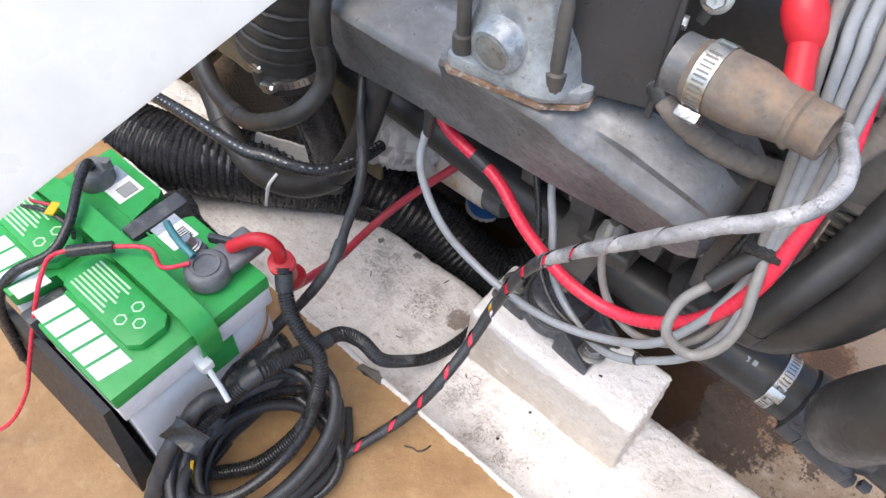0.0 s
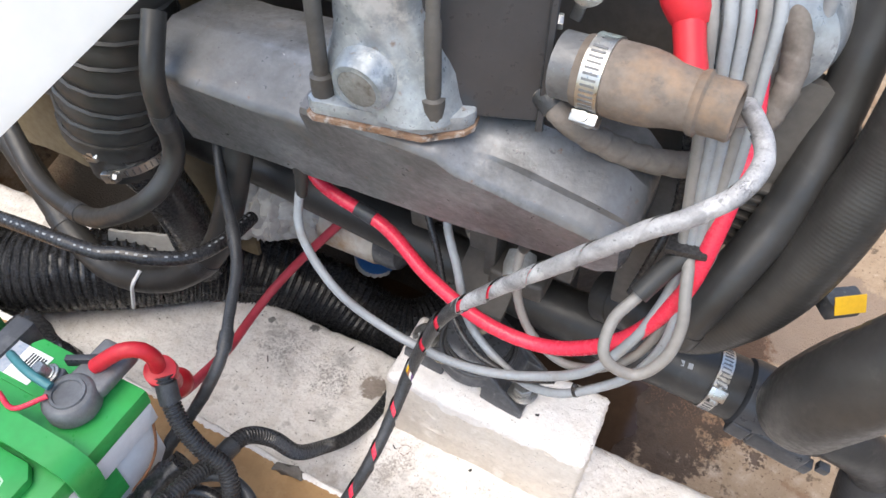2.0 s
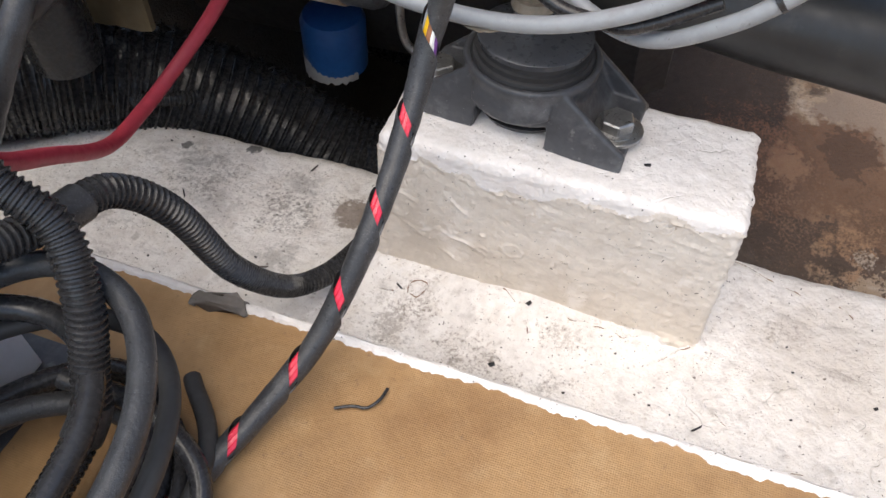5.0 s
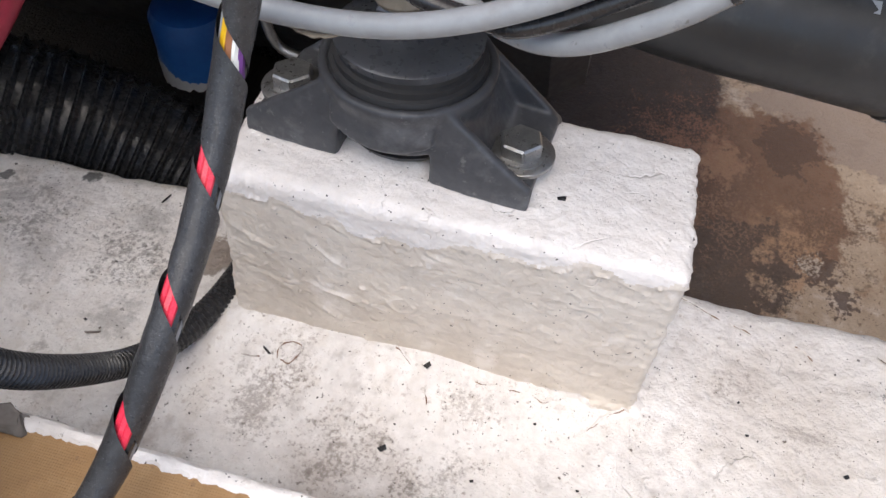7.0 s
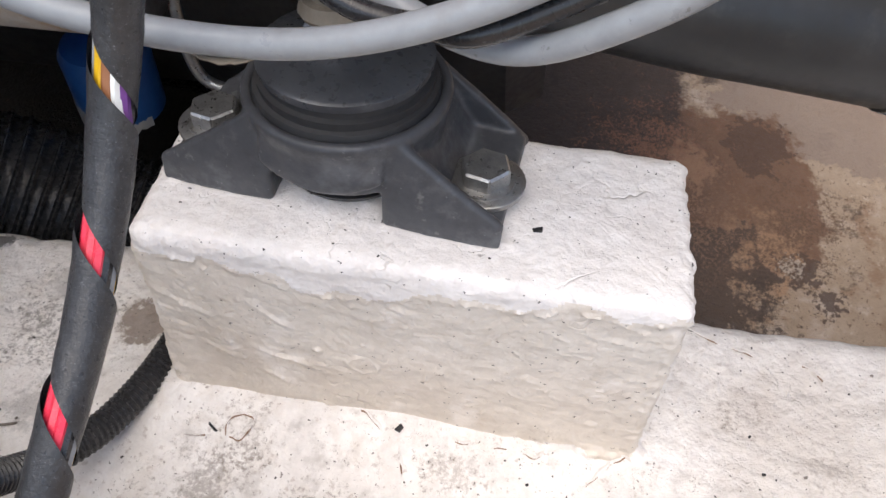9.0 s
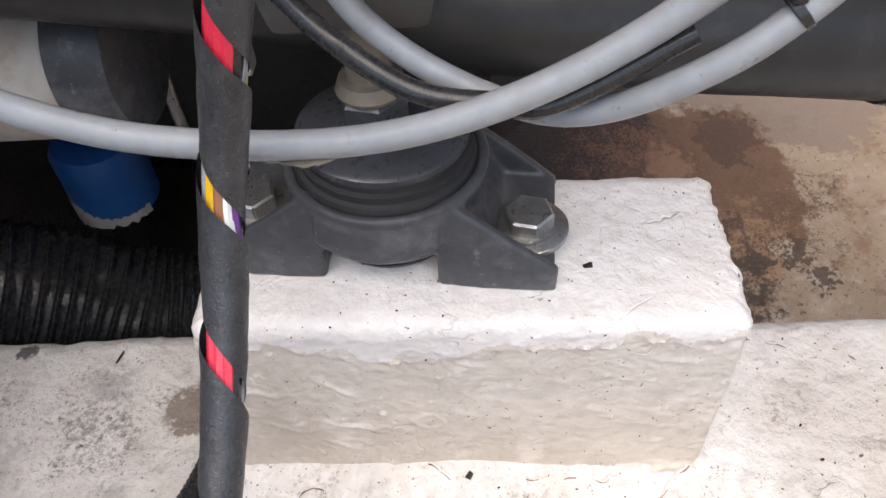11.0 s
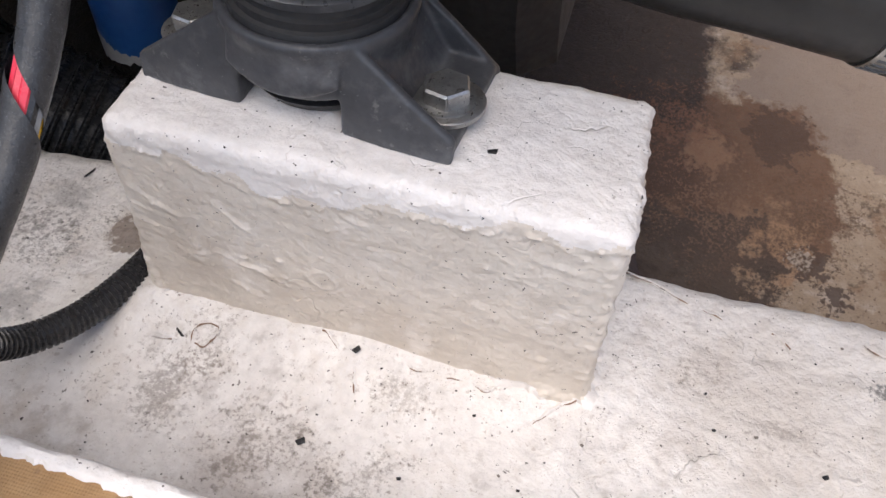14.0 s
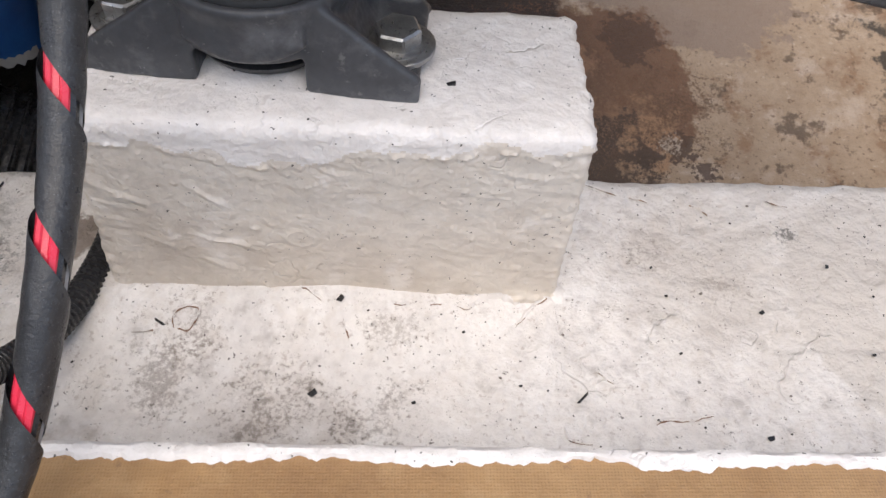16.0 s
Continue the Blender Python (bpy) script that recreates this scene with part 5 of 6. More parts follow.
cable("grey_cable", [(-0.192, 0.080, 0.399), (-0.1913, 0.0579, 0.3585), (-0.1705, 0.0384, 0.320), (-0.1437, 0.0181, 0.267), (-0.0888, 0.0012, 0.2417), (-0.0452, -0.0141, 0.2652), (-0.0083, -0.0094, 0.2961), (0.0157, -0.0052, 0.3307), (0.0283, 0.0045, 0.3687), (0.0277, 0.020, 0.405), (0.021, 0.040, 0.437)], 0.0043, GREY_PVC, "grey cable hanging beside the engine mount", group=GREYS)
cable("grey_cable", [(-0.100, 0.050, 0.410), (-0.109, 0.035, 0.376), (-0.103, 0.021, 0.339), (-0.083, 0.014, 0.301), (-0.048, 0.005, 0.289), (-0.015, 0.001, 0.308), (0.010, 0.005, 0.339), (0.021, 0.015, 0.373), (0.020, 0.027, 0.406), (0.019, 0.042, 0.434)], 0.0042, BEIGE_PVC, "beige-grey cable hanging below the manifold", group=GREYS)
cable("grey_cable", [(0.007, 0.026, 0.435), (-0.002, 0.006, 0.415), (-0.014, -0.014, 0.397), (-0.010, -0.032, 0.374), (0.015, -0.025, 0.356), (0.032, -0.016, 0.378), (0.035, -0.003, 0.406), (0.028, 0.012, 0.431), (0.021, 0.034, 0.450)], 0.0048, BEIGE_PVC, "beige-grey cable turned in a tight loop", group=GREYS)
cable("black_cable", [(-0.2646, 0.105, 0.410), (-0.2285, 0.080, 0.349), (-0.2022, 0.059, 0.3075), (-0.1835, 0.0381, 0.2815), (-0.1688, 0.0236, 0.2747), (-0.1516, 0.0091, 0.2651), (-0.1284, 0.0004, 0.2523), (-0.1048, -0.0034, 0.2493), (-0.086, -0.0088, 0.2525), (-0.049, -0.005, 0.271)], 0.0036, CONDUIT, "thin black cable beside the grey cables")
for i, (dx, dy) in enumerate(((0, 0), (0.010, 0.006), (0.019, 0.011), (0.028, 0.018), (0.036, 0.026))):
    cable("grey_cable", [(-0.03 + dx * 1.1, 0.10 + dy, 0.72), (-0.023 + dx * 1.05, 0.071 + dy, 0.640), (-0.016 + dx, 0.059 + dy, 0.613), (-0.009 + dx * 0.9, 0.055 + dy * 0.8, 0.577), (-0.001 + dx * 0.8, 0.052 + dy * 0.4, 0.538), (0.006 + dx * 0.7, 0.045 + dy * 0.2, 0.497), (0.014 + dx * 0.6, 0.038, 0.453), (0.016 + dx * 0.5, 0.034, 0.432)], 0.0046, BEIGE_PVC if i in (0, 3) else GREY_PVC, "grey cable in an upright bundle behind the hose", group=GREYS)
for a, b, r in (((-0.334, 0.034, 0.386), (-0.3285, 0.020, 0.3575), 0.0066), ((-0.192, 0.081, 0.401), (-0.1913, 0.0579, 0.3585), 0.0068), ((-0.100, 0.051, 0.412), (-0.1085, 0.036, 0.378), 0.0060)):
    thing("strain_relief", "dark rubber sleeve where the grey cable enters the engine", "sleeve", GREYS, bm=turned([(0, r * 1.25), (0.25, r * 1.2), (0.3, r), (0.9, r * 0.9), (1, r * 0.7)], a, b, 18), mat=HOSE_RUBBER)
thing("cable_tie", "black cable tie round the grey cables", "cable tie", bm=box(-0.017, 0.014, -0.008, 0.008, -0.0028, 0.0028, 0.0015, 2, Matrix.Translation((0.020, 0.033, 0.452)) @ Matrix.Rotation(radians(-12), 4, "Y")), mat=CONDUIT)
thing("heat_shrink", "dark grey sleeve on the cable loop", "sleeve", bm=tube([(0.022, 0.035, 0.448), (0.010, 0.024, 0.434), (-0.003, 0.006, 0.414)], 0.0085, 14), mat=HOSE_RUBBER)

LOOM = [(0.020, 0.060, 0.555), (0.022, 0.047, 0.573), (0.040, 0.010, 0.572), (0.034, -0.020, 0.562), (0.015, -0.034, 0.547), (-0.009, -0.043, 0.530), (-0.035, -0.050, 0.505), (-0.065, -0.052, 0.471), (-0.102, -0.049, 0.423), (-0.147, -0.039, 0.349), (-0.175, -0.042, 0.262), (-0.181, -0.075, 0.214), (-0.185, -0.118, 0.181), (-0.199, -0.159, 0.140), (-0.219, -0.205, 0.117), (-0.235, -0.255, 0.112), (-0.245, -0.305, 0.111), (-0.27, -0.35, 0.112)]


def loom():
    """Coloured wires in a spiral of tape with gaps; the upper half is silvered."""
    ob = thing("wiring_loom", "wiring loom in worn black spiral tape showing coloured wires", "wiring loom")
    line = even(spline(LOOM, 14), 0.0016)
    fr = frames(line)
    r = 0.0058
    half = next(i for i, p in enumerate(line) if p.z < 0.386)
    facing = Vector((0.1, -0.8, 0.6))
    side = [math.atan2(v.dot(facing), u.dot(facing)) for c, u, v in fr]
    tones = ((RED_PVC, "red_wire", 40), (RED_PVC, "red_wire", 8), (RED_PVC, "red_wire", -24), (CONDUIT, "black_wire", -58), (GREY_PVC, "grey_wire", -90), (YELLOW, "yellow_wire", -122), (BROWN, "brown_wire", -150), (WHITE_INK, "white_wire", -176), (PURPLE, "purple_wire", -204), (CONDUIT, "black_wire", -250))
    for mat, nm, deg in tones:
        pts = []
        for i, (c, u, v) in enumerate(fr):
            a = side[i] + radians(deg + 150 * math.exp(-((c.z - 0.258) / 0.022) ** 4))
            pts.append(c + (u * math.cos(a) + v * math.sin(a)) * (r - 0.0025))
        part(nm, sweep(pts[::2], 0.0022, 8), mat, ob)
    pitch = 0.046 / 0.0016
    base = next(i for i, p in enumerate(line) if p.z < 0.385)

    def at_step(i, a, rr):
        i = min(max(i, 0.0), len(fr) - 1.001)
        k = int(i)
        (c0, u0, v0), (c1, u1, v1) = fr[k], fr[k + 1]
        f = i - k
        c, u, v = c0.lerp(c1, f), u0.lerp(u1, f), v0.lerp(v1, f)
        return c + (u * math.cos(a) + v * math.sin(a)) * rr

    for lo, hi, mat, gap, nm, lab in ((0, half + 6, SILVER_TAPE, 0.02, "silver_wrap", "silver-grey oversprayed tape"), (half, len(line) - 1, TAPE, 0.20, "tape_wrap", "worn black spiral tape")):
        bm = bmesh.new()
        per_turn, across, rows = 36, 12, []
        for q in range(int((hi - lo) / pitch * per_turn) + per_turn * 3):
            a = -2 * math.pi * q / per_turn
            start = base - pitch * (1 + math.ceil((base - lo) / pitch)) + q / per_turn * pitch
            row = []
            for w in range(across + 1):
                gp = gap + (0.17 * min(1, max(0, (0.46 - line[min(max(int(start + pitch / 2), 0), len(line) - 1)].z) / 0.1)) if lo == 0 else 0)
                i = min(max(start + pitch * (gp + (1.05 - gp) * w / across), lo), hi)
                rr = r + 0.0010 * (1 - w / across) + 0.0003 * noise.noise(Vector((q * 0.21, w * 0.5, lo)))
                row.append(bm.verts.new(at_step(i, a, rr)))
            rows.append(row)
        for r0, r1 in zip(rows, rows[1:]):
            for k in range(across):
                if (r0[k].co - r0[k + 1].co).length > 1e-5 or (r1[k].co - r1[k + 1].co).length > 1e-5:
                    bm.faces.new((r0[k], r0[k + 1], r1[k + 1], r1[k]))
        part(nm, bm, mat, ob, lab)


loom()
cable("starter_cable", [(-0.340, 0.140, 0.250), (-0.362, 0.121, 0.211), (-0.391, 0.105, 0.171), (-0.421, 0.089, 0.128), (-0.440, 0.058, 0.100), (-0.444, 0.016, 0.090), (-0.436, -0.034, 0.098), (-0.410, -0.096, 0.149), (-0.390, -0.146, 0.194), (-0.375, -0.149, 0.235)], 0.0058, DULL_RED, "dusty red starter cable running to the battery")
banded("black_hose_loop", [(-0.800, 0.030, 0.400), (-0.720, 0.0, 0.320), (-0.65, -0.035, 0.285), (-0.561, -0.054, 0.288), (-0.496, -0.056, 0.325), (-0.454, -0.047, 0.359), (-0.440, -0.025, 0.384), (-0.437, -0.016, 0.411), (-0.432, -0.022, 0.450), (-0.430, -0.020, 0.490), (-0.440, 0.01, 0.53)], 0.0105, HOSE_RUBBER, "black rubber hose hanging in a loop", "hose", (0.45, 0.86))
fuel = thing("fuel_hose", "black hose with worn white print", "hose")
FUEL = [(-0.800, -0.100, 0.260), (-0.6, -0.112, 0.318), (-0.493, -0.106, 0.322), (-0.461, -0.094, 0.321), (-0.432, -0.081, 0.316), (-0.411, -0.057, 0.306), (-0.404, -0.017, 0.295), (-0.41, 0.03, 0.28)]
part("body", tube(FUEL, 0.0075, 14), CONDUIT, fuel)
for k, (c, u, v) in enumerate(frames(even(spline(FUEL), 0.0085))):
    d = u.cross(v)
    up = (Vector((0.15, -0.45, 0.85)) - d * d.dot(Vector((0.15, -0.45, 0.85)))).normalized()
    if 18 < k < 60 and k % 5:
        m = Matrix((d, up.cross(d), up)).transposed().to_4x4()
        m.translation = c + up * 0.0074
        part("print_mark", box(-0.0010 - 0.0007 * (k % 3), 0.0016, -0.0009, 0.0009, -0.0002, 0.0003, 0, 1, m), GREY_PVC, fuel)
harness = thing("taped_harness", "flat taped black wiring harness with kinks, hanging beside the battery", "harness")
HARNESS = even(spline([(-0.47, 0.08, 0.38), (-0.454, 0.052, 0.357), (-0.429, 0.020, 0.334), (-0.392, -0.016, 0.322), (-0.361, -0.053, 0.311), (-0.339, -0.094, 0.306), (-0.320, -0.131, 0.300), (-0.323, -0.157, 0.276), (-0.342, -0.177, 0.233), (-0.353, -0.204, 0.207), (-0.35, -0.25, 0.16)], 12), 0.0022)
part("body", sweep(HARNESS, lambda k, a: 0.0052 * (1 + 0.32 * noise.noise(HARNESS[k] * 26) + 0.35 * abs(math.cos(a)) * max(0, 0.4 + noise.noise(HARNESS[k] * 14 + Vector((3, 0, 0)))) + 0.10 * noise.noise(HARNESS[k] * 150 + Vector((math.cos(a), math.sin(a), 0)))), 24), TAPE, harness)
for k in (0.3, 0.55, 0.8):
    i = int(k * len(HARNESS))
    part("tape_band", sweep(HARNESS[i:i + 9], 0.0068, 20), TAPE, harness, "band of black tape")


# ---- battery ----
def battery():
    ob = thing("battery", "long green-topped white car battery with a lifting strap", "battery")
    x0, x1, y0, y1, zb, zt = -0.606, -0.345, -0.376, -0.197, 0.104, 0.314
    # the lid is waisted at its middle, where the hold-down bar lies
    outline = [(x1, y0), (-0.461, y0), (-0.474, y0 + 0.031), (-0.474, y0 + 0.046), (-0.500, y0 + 0.046), (-0.500, y0 + 0.026), (-0.509, y0), (x0, y0), (x0, y1), (-0.514, y1), (-0.506, y1 - 0.010), (-0.500, y1 - 0.062), (-0.472, y1 - 0.062), (-0.466, y1 - 0.008), (-0.460, y1), (x1, y1)]
    def inset(d):
        return [(x + (d if x < -0.6 else -d if x > -0.35 else d * (1 if -0.487 < x else -1)), y + (d if y < -0.3 else -d)) for x, y in outline]
    part("case", plate(inset(0.006), zb, zt - 0.028, 0.002), CASE, ob, "translucent white case")
    part("lid_skirt", plate(inset(0.001), zt - 0.046, zt - 0.0195, 0.002), CASE, ob, "white skirt under the lid")
    part("lid", plate(outline, zt - 0.019, zt, 0.0025), GREEN, ob, "bright green waisted lid")
    for cx in (-0.425, -0.56):
        part("vent_cap", plate([(cx - 0.06, y0 + 0.050), (cx - 0.05, y0 + 0.040), (cx + 0.05, y0 + 0.040), (cx + 0.06, y0 + 0.050), (cx + 0.06, y0 + 0.076), (cx + 0.05, y0 + 0.086), (cx - 0.05, y0 + 0.086), (cx - 0.06, y0 + 0.076)], zt, zt + 0.010, 0.003), GREEN, ob)
        for j in range(8):
            part("print_bar", box(cx - 0.047, cx + 0.006 - 0.004 * (j % 3), y0 + 0.046 + 0.0046 * j, y0 + 0.0480 + 0.0046 * j, zt + 0.0098, zt + 0.0104, 0), PALE_INK, ob)
        for ix, iy in ((0.024, 0.053), (0.024, 0.072), (0.040, 0.062)):
            part("print_mark", turned([(0, 0.0065), (1, 0.0065), (1, 0.0048), (0, 0.0048)], (cx + ix, y0 + iy, zt + 0.0099), (cx + ix, y0 + iy, zt + 0.0104), 6), PALE_INK, ob)
    strap = [(x0 - 0.004, -0.277, zt - 0.03), (x0 - 0.006, -0.277, zt + 0.0), (x0 + 0.03, -0.277, zt + 0.018), (-0.52, -0.277, zt + 0.021), (x1 - 0.04, -0.277, zt + 0.018), (x1 + 0.004, -0.277, zt + 0.004), (x1 + 0.003, -0.277, zt - 0.045)]
    bm = bmesh.new()
    rows = []
    for c, u, v in frames(even(spline(strap), 0.008)):
        d = u.cross(v)
        up = d.cross(Vector((0, 1, 0))).normalized()
        rows.append([bm.verts.new(c + Vector((0, w, 0)) + up * h) for w, h in ((-0.0115, -0.0013), (0.0115, -0.0013), (0.0115, 0.0013), (-0.0115, 0.0013))])
    for r0, r1 in zip(rows, rows[1:]):
        for k in range(4):
            bm.faces.new((r0[k], r0[(k + 1) % 4], r1[(k + 1) % 4], r1[k]))
    bm.faces.new(rows[0])
    bm.faces.new(rows[-1][::-1])
    part("strap", bm, GREEN, ob, "green lifting strap")
    for i in range(9):
        xx = -0.376 - 0.0222 * (i + (0.85 if i > 4 else 0))
        part("print_block", plate([(xx - 0.0115, y0 + 0.004), (xx + 0.0070, y0 + 0.004), (xx + 0.0120, y0 + 0.036), (xx - 0.0065, y0 + 0.036)], zt - 0.0006, zt + 0.0006, 0), WHITE_INK, ob)
    for xx in (-0.456, -0.548):
        st = part("sticker", box(xx - 0.03, xx + 0.02, y1 - 0.042, y1 - 0.012, zt - 0.0004, zt + 0.0008, 0), WHITE_INK, ob, "white barcode sticker")
        part("picture", box(xx - 0.03, xx - 0.008, y1 - 0.042, y1 - 0.012, zt + 0.0007, zt + 0.0011, 0), BLUE_INK, st, "blue-grey printed panel")
        for q in range(6):
            part("bar", box(xx + 0.0005 + 0.003 * q, xx + 0.002 + 0.003 * q, y1 - 0.034, y1 - 0.016, zt + 0.0007, zt + 0.0011, 0), CONDUIT, st)
        part("cap_seam", box(xx - 0.05, xx + 0.04, y1 - 0.047, y1 - 0.045, zt - 0.001, zt + 0.0012, 0), GREEN, ob)
    part("label", box(x1 - 0.0065, x1 - 0.0035, -0.290, -0.250, zt - 0.088, zt - 0.046, 0.0005, 1), GREEN, ob, "green label on the case end")
    part("post", turned([(0, 0.0125), (1, 0.011)], (-0.385, -0.235, zt), (-0.385, -0.235, zt + 0.018), 20), LEAD, ob)
    tray = thing("battery_tray", "black plastic battery tray screwed to the floor", "tray")
    part("base", box(x0 - 0.01, x1 + 0.008, y0 - 0.010, y1 + 0.008, 0.1022, 0.1036, 0.0005, 1), BLACK_PLASTIC, tray)
    part("side", loft([[(x, y0 - 0.002, 0.272), (x, y0 - 0.010, 0.272), (x, y0 - 0.026, 0.1022), (x, y0 - 0.002, 0.1022)] for x in (x0 - 0.01, x1 - 0.02)]), RUBBER, tray)
    part("upright", box(-0.497, -0.478, y0 - 0.004, y0 + 0.040, 0.25, 0.300, 0.003), BLACK_PLASTIC, tray)
    clamp = thing("battery_terminal", "grey lead battery clamp with a steel bolt", "terminal")
    part("ring", turned([(0, 0.0225), (0.7, 0.0225), (0.95, 0.0195), (1, 0.018), (1, 0.0135), (0.9, 0.0128), (0.9, 0.001)], (-0.385, -0.235, zt + 0.004), (-0.385, -0.235, zt + 0.021), 32), LEAD, clamp)
    part("lug", box(-0.40, -0.365, -0.222, -0.178, zt + 0.006, zt + 0.018, 0.004, 3), LEAD, clamp)
    part("ridge", turned([(0, 0.0150), (1, 0.0142), (1, 0.0120), (0.2, 0.0114), (0.2, 0.001)], (-0.385, -0.235, zt + 0.0205), (-0.385, -0.235, zt + 0.0228), 28), LEAD, clamp)
    part("jaw", box(-0.0085, 0.0085, -0.006, 0.006, 0, 0.016, 0.003, 3, Matrix.Translation((-0.410, -0.226, zt + 0.005)) @ Matrix.Rotation(radians(20), 4, "Z")), LEAD, clamp)
    part("clip", box(-0.014, 0.014, -0.003, 0.003, 0, 0.010, 0.0015, 2, Matrix.Translation((-0.398, -0.205, zt + 0.014)) @ Matrix.Rotation(radians(28), 4, "Z")), SATIN_BLACK, clamp, "black plastic clip")
    bolt("bolt", (-0.412, -0.229, zt + 0.020), 0.0065, 0.012, True, axis=(-0.3, -0.2, 1), parent=clamp)


battery()
cable("positive_lead", [(-0.385, -0.205, 0.333), (-0.373, -0.197, 0.344), (-0.362, -0.190, 0.352), (-0.350, -0.182, 0.350), (-0.345, -0.178, 0.336), (-0.350, -0.176, 0.315), (-0.358, -0.168, 0.285)], 0.0068, RED_RUBBER, "thick red lead curling off the battery terminal", sides=16)
boot = thing("cable_boot", "red rubber boot on the battery lead", "boot")
part("collar", turned([(0, 0.0095), (0.03, 0.0135), (0.25, 0.0140), (0.4, 0.0115), (1, 0.0105)], (-0.346, -0.178, 0.318), (-0.358, -0.166, 0.272), 24), RED_RUBBER, boot)
part("ball", turned([(0, 0.006), (0.2, 0.0125), (0.5, 0.0148), (0.8, 0.0125), (1, 0.005)], (-0.358, -0.164, 0.262), (-0.374, -0.148, 0.238), 24), RED_RUBBER, boot)
cable("red_wire", [(-0.395, -0.245, 0.338), (-0.4116, -0.265, 0.337), (-0.4302, -0.2625, 0.347), (-0.4577, -0.2839, 0.347), (-0.4909, -0.3235, 0.346), (-0.4833, -0.3469, 0.340), (-0.4835, -0.3717, 0.300), (-0.4903, -0.3995, 0.240), (-0.497, -0.4226, 0.190), (-0.5168, -0.4572, 0.140), (-0.56, -0.50, 0.107)], 0.0022, RED_PVC, "thin red wire with an inline fuse")
thing("fuse_holder", "black inline fuse holder on the red wire", "fuse holder", bm=tube([(-0.457, -0.2836, 0.347), (-0.470, -0.299, 0.3475), (-0.484, -0.3156, 0.347)], 0.0062, 12), mat=CONDUIT)
cable("teal_wire", [(-0.398, -0.238, 0.340), (-0.415, -0.238, 0.345), (-0.432, -0.235, 0.344), (-0.45, -0.23, 0.34)], 0.0038, TEAL, "teal crimped wire on the battery terminal", "wire", 10)
cable("black_lead", [(-0.575, -0.235, 0.335), (-0.565, -0.240, 0.350), (-0.545, -0.262, 0.352), (-0.515, -0.295, 0.345), (-0.505, -0.325, 0.335), (-0.52, -0.36, 0.325), (-0.53, -0.385, 0.29), (-0.53, -0.40, 0.2)], 0.0052, CONDUIT, "black battery lead crossing the green lid", "cable")
thing("battery_clamp", "grey negative battery clamp with a bolt", "terminal", bm=bm_join(turned([(0, 0.020), (0.7, 0.020), (1, 0.016)], (-0.575, -0.235, 0.3145), (-0.575, -0.235, 0.334), 24), hex_head((-0.565, -0.222, 0.330), 0.006, 0.012)), mat=LEAD)
thing("hold_down", "black hold-down bar across the battery", "bar", bm=box(-0.497, -0.476, -0.2585, -0.190, 0.290, 0.3185, 0.003), mat=BLACK_PLASTIC)

# ---- coil of conduit on the floor ----
def conduit(label, pts, bands):
    """Split corrugated conduit with bands of tape."""
    ob = thing("conduit", label, "conduit")
    part("sleeve", ribbed(pts, 0.0085, 0.0034, 0.16, 14), CONDUIT, ob)
    line = even(spline(pts, 16), 0.003)
    for k in bands:
        n = int(k * (len(line) - 8))
        part("tape_band", sweep(line[n:n + 7], 0.0093, 14), TAPE, ob, "band of worn black tape")


conduit("black corrugated conduit over the floor board's edge onto the ledge", [(-0.33, -0.33, 0.2), (-0.307, -0.269, 0.246), (-0.302, -0.246, 0.245), (-0.300, -0.221, 0.237), (-0.296, -0.192, 0.226), (-0.292, -0.161, 0.217), (-0.281, -0.141, 0.187), (-0.278, -0.117, 0.117), (-0.283, -0.070, 0.042), (-0.272, -0.040, 0.022), (-0.263, -0.008, 0.015), (-0.259, 0.025, 0.011), (-0.259, 0.055, 0.010), (-0.266, 0.085, 0.010)], (0.14, 0.3))
conduit("black corrugated conduit dropping from the battery lead", [(-0.342, -0.179, 0.313), (-0.330, -0.191, 0.294), (-0.316, -0.199, 0.276), (-0.298, -0.202, 0.257), (-0.280, -0.201, 0.238), (-0.269, -0.213, 0.214), (-0.268, -0.227, 0.183), (-0.268, -0.247, 0.155), (-0.285, -0.3, 0.125), (-0.32, -0.345, 0.12)], (0.02, 0.62))
rng = random.Random(4)
for i in range(6):
    pts = []
    turns = rng.choice((1, 2, 2))
    ph, rx, ry = rng.uniform(0, 6.2), rng.uniform(0.046, 0.064), rng.uniform(0.070, 0.096)
    for k in range(turns * 10 + 1):
        a = ph + k * 0.628
        grow = 1 + 0.14 * math.sin(k * 0.37 + i * 2)
        lift = min(1, k / 8, (turns * 10 - k) / 8)
        z = 0.109 + lift * (0.010 + 0.013 * i + 0.0035 * k / turns + 0.008 * math.sin(a + i) + 0.010 * max(0, -math.cos(a)))
        pts.append((-0.286 + rx * grow * math.cos(a) + 0.010 * math.sin(i * 3), -0.292 + ry * grow * math.sin(a) + 0.008 * math.cos(i * 2), z))
    cable("coiled_cable", pts, rng.choice((0.0038, 0.0048, 0.0060)), (CONDUIT, TAPE, CONDUIT, RUBBER, CONDUIT, TAPE)[i], "black cable coiled in a heap on the tan floor", "cable", group="coiled black cables")
dirt = box(-0.017, 0.017, -0.0055, 0.0055, 0, 0.006, 0.0025, 4)
bmesh.ops.subdivide_edges(dirt, edges=dirt.edges[:], cuts=2)
rough_up(dirt, 0.005, 160)
thing("dirt_clump", "brown clump of dirt on the floor board's edge", "dirt", bm=set_in(dirt, Matrix.Translation((-0.279, -0.1345, 0.1025)) @ Matrix.Rotation(0.1, 4, "Z")), mat=LOOM_WRAP)
lug = thing("tray_lug", "black tray lug screwed to the tan floor", "bracket")
